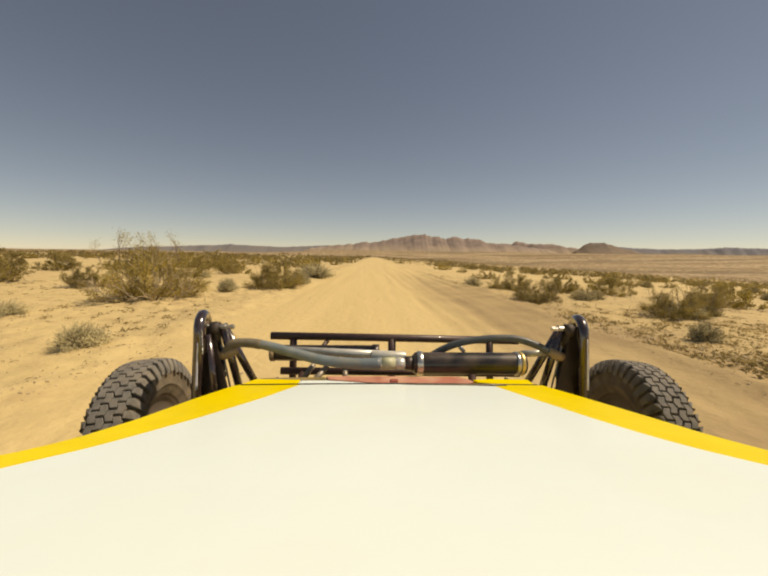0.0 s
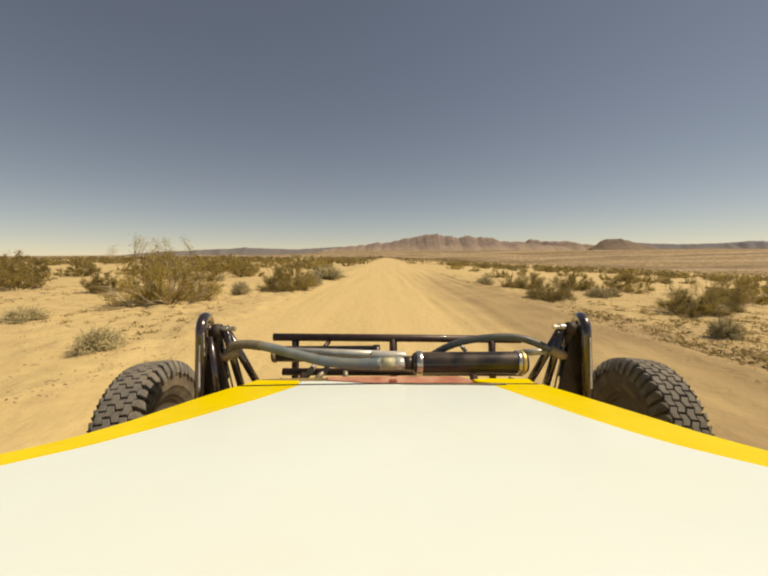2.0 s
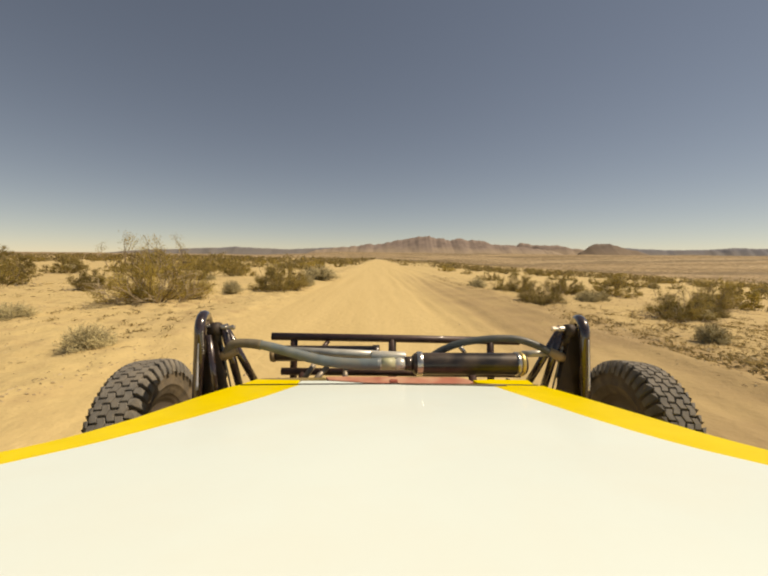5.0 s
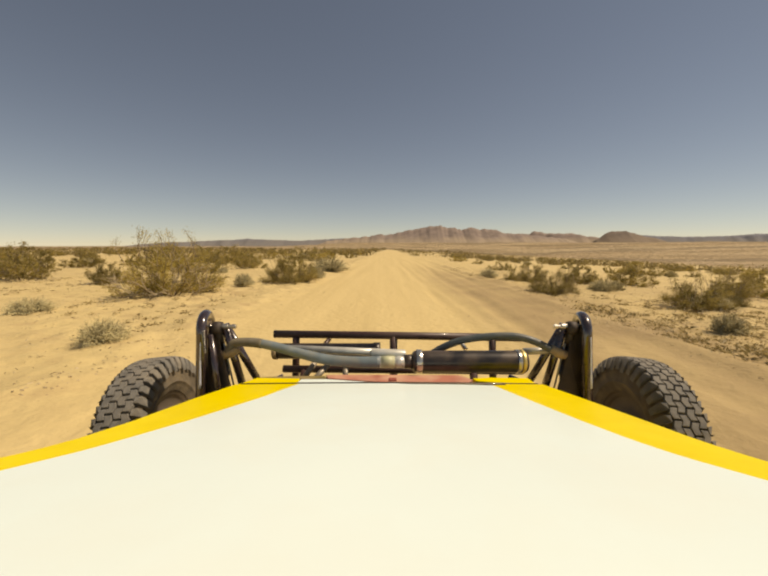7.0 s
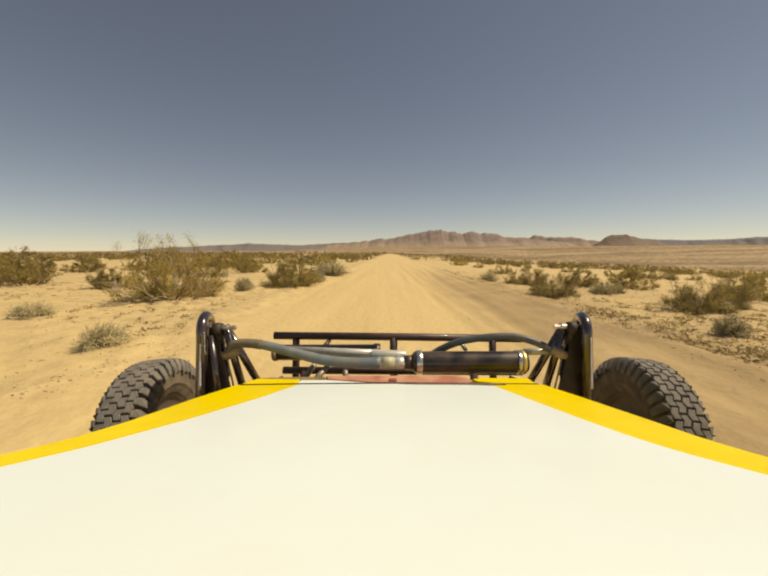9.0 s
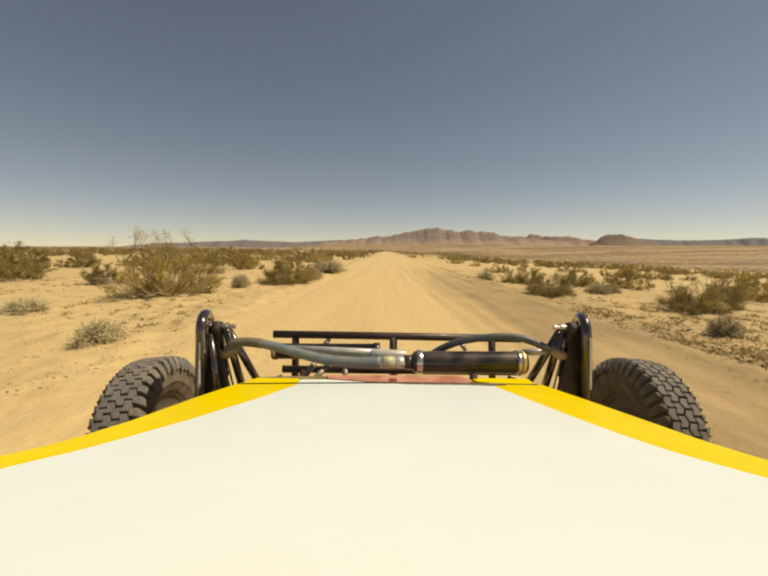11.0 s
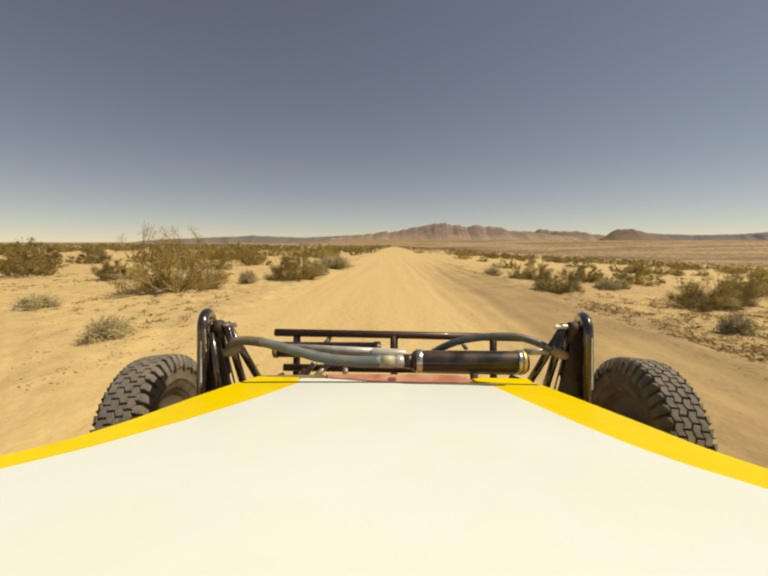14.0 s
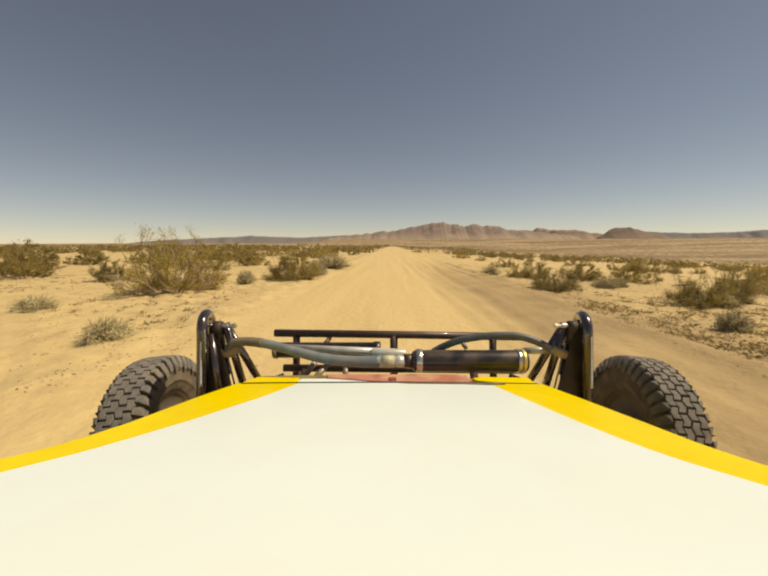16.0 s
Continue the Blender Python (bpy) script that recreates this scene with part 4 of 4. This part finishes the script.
def plant(kind, x, y, h, turn=0.0, wide=1.0):
    """Sets a copy of a plant on the sand, h metres high."""
    src, hh = ((CREO if math.hypot(x, y) < 18 else FARTHER) if kind < 5 else SAGE)[kind % 5]
    k = h / hh
    m = pose(x, y, ground_z(x, y) - 0.01, 0, 0, turn) @ Matrix.Diagonal((k * wide, k * wide, k, 1))
    ob = copy_thing(src, Matrix())
    ob.matrix_basis = m
    if kind < 5:
        lab = ("golden-green creosote bush with bare stems on the sand", "olive creosote bush with bleached dead branches",
               "olive-green creosote bush spreading over the sand", "yellow-green upright creosote bush on the sand",
               "small olive creosote bush with dry branches")[kind]
        tagged(ob, lab, "bush", "creosote bushes")
    else:
        tagged(ob, ("rounded grey-green bursage tuft on the sand", "low spreading grey bursage shrub", "small dry grey-green desert shrub")[kind - 5], "shrub", "low desert shrubs")
    return ob


# plants that stand nearest to the buggy: kind, x, y, height, turn
NEAR = [(0, -6.0, 10.2, 1.55, 20), (5, -3.75, 4.8, 0.33, 40), (6, -7.2, 7.4, 0.36, 100), (7, -4.7, 12.2, 0.42, 10),
        (1, -14.6, 14.8, 1.35, 70), (2, -3.6, 14.2, 1.15, 30), (5, -3.0, 15.6, 0.5, 0), (6, -3.0, 20.0, 0.85, 50),
        (4, -9.9, 13.2, 0.8, 140), (3, 7.2, 8.6, 0.8, 200), (7, 5.25, 5.6, 0.32, 30), (2, 5.9, 15.6, 0.85, 80), (2, 4.85, 10.8, 0.74, 130)]
NEAR += [(4, 8.0, 15.2, 0.72, 10), (6, 7.4, 12.6, 0.40, 60), (7, 8.2, 13.2, 0.38, 90), (5, 4.6, 16.6, 0.45, 15),
         (6, 7.6, 8.6, 0.38, 0), (1, 11.6, 12.4, 0.9, 120), (3, 13.5, 13.4, 1.0, 250), (5, 9.2, 9.7, 0.34, 200), (2, 10.2, 15.5, 0.95, 300),
         (0, -9.5, 19.5, 1.2, 210), (3, -12.6, 22.0, 1.1, 33), (4, -4.9, 19.0, 0.9, 77)]
for kind, x, y, h, turn in NEAR:
    plant(kind, x, y, h, turn)

pr = random.Random(3)
count = 0
while count < 230:
    y = 14 + 66 * pr.random() ** 0.9
    x = pr.uniform(-1.25, 1.25) * y
    edge = min(abs(x - ROAD_L), abs(x - ROAD_R))
    if ROAD_L - 1.0 - 0.01 * y < x - BEARING * y < ROAD_R + 1.0:
        continue
    if y < 22 and abs(x) < 15 and pr.random() < 0.72:
        continue
    if vnoise(x * 0.11 + 5, y * 0.11) < -0.02 and pr.random() < 0.8:
        continue
    if any(math.hypot(x - q[1], y - q[2]) < 1.5 for q in NEAR):
        continue
    big = pr.random() < (0.8 if x < 0 else 0.7)
    if big:
        plant(pr.randrange(5), x, y, pr.uniform(0.7, 1.3) if x < 0 else pr.uniform(0.45, 0.95), pr.uniform(0, 360), pr.uniform(0.9, 1.25))
    else:
        plant(5 + pr.randrange(3), x, y, pr.uniform(0.3, 0.55), pr.uniform(0, 360))
    count += 1

for src, _ in CREO + FARTHER + SAGE:
    for o in (*src.children, src):
        bpy.data.objects.remove(o)


def far_scrub():
    """Bushes beyond those that can be told apart, as clumps of twig-sized blades."""
    r = np.random.default_rng(9)
    verts, base = [], 0
    for n, near, spread, lo, hi, blades, grow in ((7000, 62, 1.9, -0.95, 0.95, 22, 0.85), (26000, 350, 2.05, -0.25, 0.95, 6, 2.1)):
        d = near * np.exp(r.random(n) * spread)
        a = r.uniform(lo, hi, n)
        x, y = d * np.sin(a), d * np.cos(a)
        patch = vnoise(x * 0.035, y * 0.035 + 11)
        if near > 100:
            patch = vnoise(x * 0.012, y * 0.006 + 31) + 0.6 * vnoise(x * 0.03, y * 0.02)
        keep = (patch > 0.12) | (r.random(n) < 0.14)
        keep &= ~((x - BEARING * y > ROAD_L - 0.8) & (x - BEARING * y < ROAD_R + 0.8) & (d < 700))
        x, y, d = x[keep], y[keep], d[keep]
        m = len(x)
        z = height(x, y)
        h = r.uniform(0.4, 1.45, m) * grow * np.where(x > 4, 0.75, 1.0)
        w = h * r.uniform(0.8, 1.6, m)
        u, v, q = r.uniform(-1, 1, (m, blades)), r.uniform(-1, 1, (m, blades)), r.random((m, blades))
        rad = np.sqrt(np.maximum(0.05, 1 - 0.75 * q * q)) * w[:, None] * 0.55
        c = np.stack([x[:, None] + u * rad, y[:, None] + v * rad, z[:, None] + q * h[:, None]], -1)
        s = (h[:, None] * r.uniform(0.10, 0.24, (m, blades)) * (22 / blades) ** 0.4)[..., None]
        d1 = r.normal(size=c.shape)
        d1 /= np.linalg.norm(d1, axis=-1, keepdims=True)
        d2 = np.cross(d1, r.normal(size=c.shape))
        d2 /= np.linalg.norm(d2, axis=-1, keepdims=True)
        verts.append(np.stack([c - d1 * s, c + d2 * s * 0.6, c + d1 * s, c - d2 * s * 0.6], -2).reshape(-1, 3))
    verts = np.concatenate(verts)
    faces = np.arange(len(verts)).reshape(-1, 4)
    tagged(new("distant_scrub", raw_mesh("distant_scrub", verts.tolist(), faces.tolist(), M_FAR)), "olive-brown desert scrub scattered over the plain", "scrub", kind="stuff")


far_scrub()


def pebbles():
    r = random.Random(12)
    verts, faces = [], []
    base = [(1, 0, 0), (-1, 0, 0), (0, 1, 0), (0, -1, 0), (0, 0, 1), (0, 0, -1)]
    tri = [(0, 2, 4), (2, 1, 4), (1, 3, 4), (3, 0, 4), (2, 0, 5), (1, 2, 5), (3, 1, 5), (0, 3, 5)]
    for k in range(9500):
        y = 3.0 + 17 * r.random() ** 1.5
        x = r.uniform(-1.2, 1.2) * y
        if k > 7500:   # the stonier verge on the right
            y = r.uniform(2.4, 7.0)
            x = r.uniform(3.0, 7.5)
        if vnoise(x * 0.45, y * 0.45 + 50) < 0.0 and r.random() < 0.85:
            continue
        if ROAD_L < x < ROAD_R and r.random() < 0.94:
            continue
        s = r.uniform(0.007, 0.022) * (2.0 if r.random() < 0.05 else 1)
        z = ground_z(x, y)
        i = len(verts)
        verts += [(x + s * a * r.uniform(0.7, 1.3), y + s * b * r.uniform(0.7, 1.3), z + s * 0.6 * c * r.uniform(0.7, 1.2)) for a, b, c in base]
        faces += [tuple(i + j for j in f) for f in tri]
    tagged(new("pebbles", raw_mesh("pebbles", verts, faces, M_STONE)), "small stones scattered over the sand", "stones", kind="stuff")


def litter():
    """Fallen twigs and leaf crumbs round the feet of the plants and along the verges."""
    r = random.Random(13)
    bm = bmesh.new()
    spots = [(q[1], q[2], 1.1 if q[0] < 5 else 0.5, 90 if q[0] < 5 else 25) for q in NEAR if q[2] < 16]
    spots += [(r.uniform(-1.1, 1.1) * y, y, 0.35, 7) for y in (3.5 + 10 * r.random() for _ in range(170))]
    for cx, cy, rad, n in spots:
        if ROAD_L + 0.3 < cx < ROAD_R - 0.3:
            continue
        for k in range(n):
            x, y = cx + r.gauss(0, rad * 0.6), cy + r.gauss(0, rad * 0.6)
            a, ln = r.uniform(0, 3.14), r.uniform(0.012, 0.09) * r.random() + 0.01
            z = ground_z(x, y) + 0.006
            p = Vector((x, y, z))
            d = Vector((math.cos(a), math.sin(a), r.uniform(-0.05, 0.25))) * ln
            tube(bm, [p - d * 0.5, p + d * 0.1 + Vector((0, 0, 0.008)), p + d * 0.5], [0.003, 0.0035, 0.0015], 3, False)
    pale = bmesh.new()
    for kind, cx, cy, h, turn in NEAR:
        if kind > 4 or cy > 16:
            continue
        for k in range(240):
            a, q = r.uniform(0, 6.283), h * (0.5 + abs(r.gauss(0, 0.38)))
            x, y = cx + q * math.cos(a), cy + q * math.sin(a)
            if ROAD_L + 0.2 < x < ROAD_R - 0.2:
                continue
            p = Vector((x, y, ground_z(x, y) - 0.01))
            d = Vector((r.gauss(0, 1), r.gauss(0, 1), abs(r.gauss(0, 0.5)))).normalized() * r.uniform(0.05, 0.22)
            tube(pale, [p, p + d * 0.55 + Vector((0, 0, 0.02)), p + d], [0.005, 0.004, 0.002], 3, False)
    tagged(part("dry_brush", pale, M_DEAD, smooth=False), "bleached dry twigs and grass round the bushes", "dry brush", kind="stuff")
    tagged(part("twig_litter", bm, M_LITTER, smooth=False), "dry fallen twigs scattered on the sand", "twigs", kind="stuff")


def weeds():
    """Small half-dry weeds that dot the sand beside the track, in patches."""
    r = np.random.default_rng(21)
    n = 2300
    y = 3.2 + 22 * r.random(n) ** 1.3
    x = r.uniform(-1.25, 1.25, n) * y
    # the verge on the right is the weedier one
    y[-360:] = 2.4 + 6.5 * r.random(360)
    x[-360:] = r.uniform(3.9, 9.0, 360)
    keep = (vnoise(x * 0.35 + 9, y * 0.35) > -0.02) & ((x < ROAD_L - 0.2) | (x > ROAD_R + 0.3))
    x, y = x[keep], y[keep]
    m, k = len(x), 26
    z, size = height(x, y), r.uniform(0.03, 0.13, m) * r.uniform(0.4, 1.0, m)
    size = np.where((x > 0) & (y < 9) & (vnoise(x * 0.9, y * 0.9 + 4) > 0.25), size * 1.9, size)
    out = r.normal(size=(m, k, 3)) * np.array((1, 1, 0.35))
    out[..., 2] = np.abs(out[..., 2])
    c = np.stack([x, y, z + 0.004], -1)[:, None] + out * size[:, None, None] * 0.8
    d1 = r.normal(size=c.shape)
    d1[..., 2] = np.abs(d1[..., 2]) * 0.6
    d1 /= np.linalg.norm(d1, axis=-1, keepdims=True)
    d2 = np.cross(d1, r.normal(size=c.shape))
    d2 /= np.linalg.norm(d2, axis=-1, keepdims=True)
    s = (0.012 + 0.16 * size)[:, None, None]
    v = np.stack([c - d1 * s, c + d2 * s * 0.35, c + d1 * s, c - d2 * s * 0.35], -2).reshape(-1, 3)
    tagged(new("dry_weeds", raw_mesh("dry_weeds", v.tolist(), np.arange(len(v)).reshape(-1, 4).tolist(), M_WEED)),
           "small half-dry weeds dotting the sand", "weeds", kind="stuff")


pebbles()
weeds()
litter()
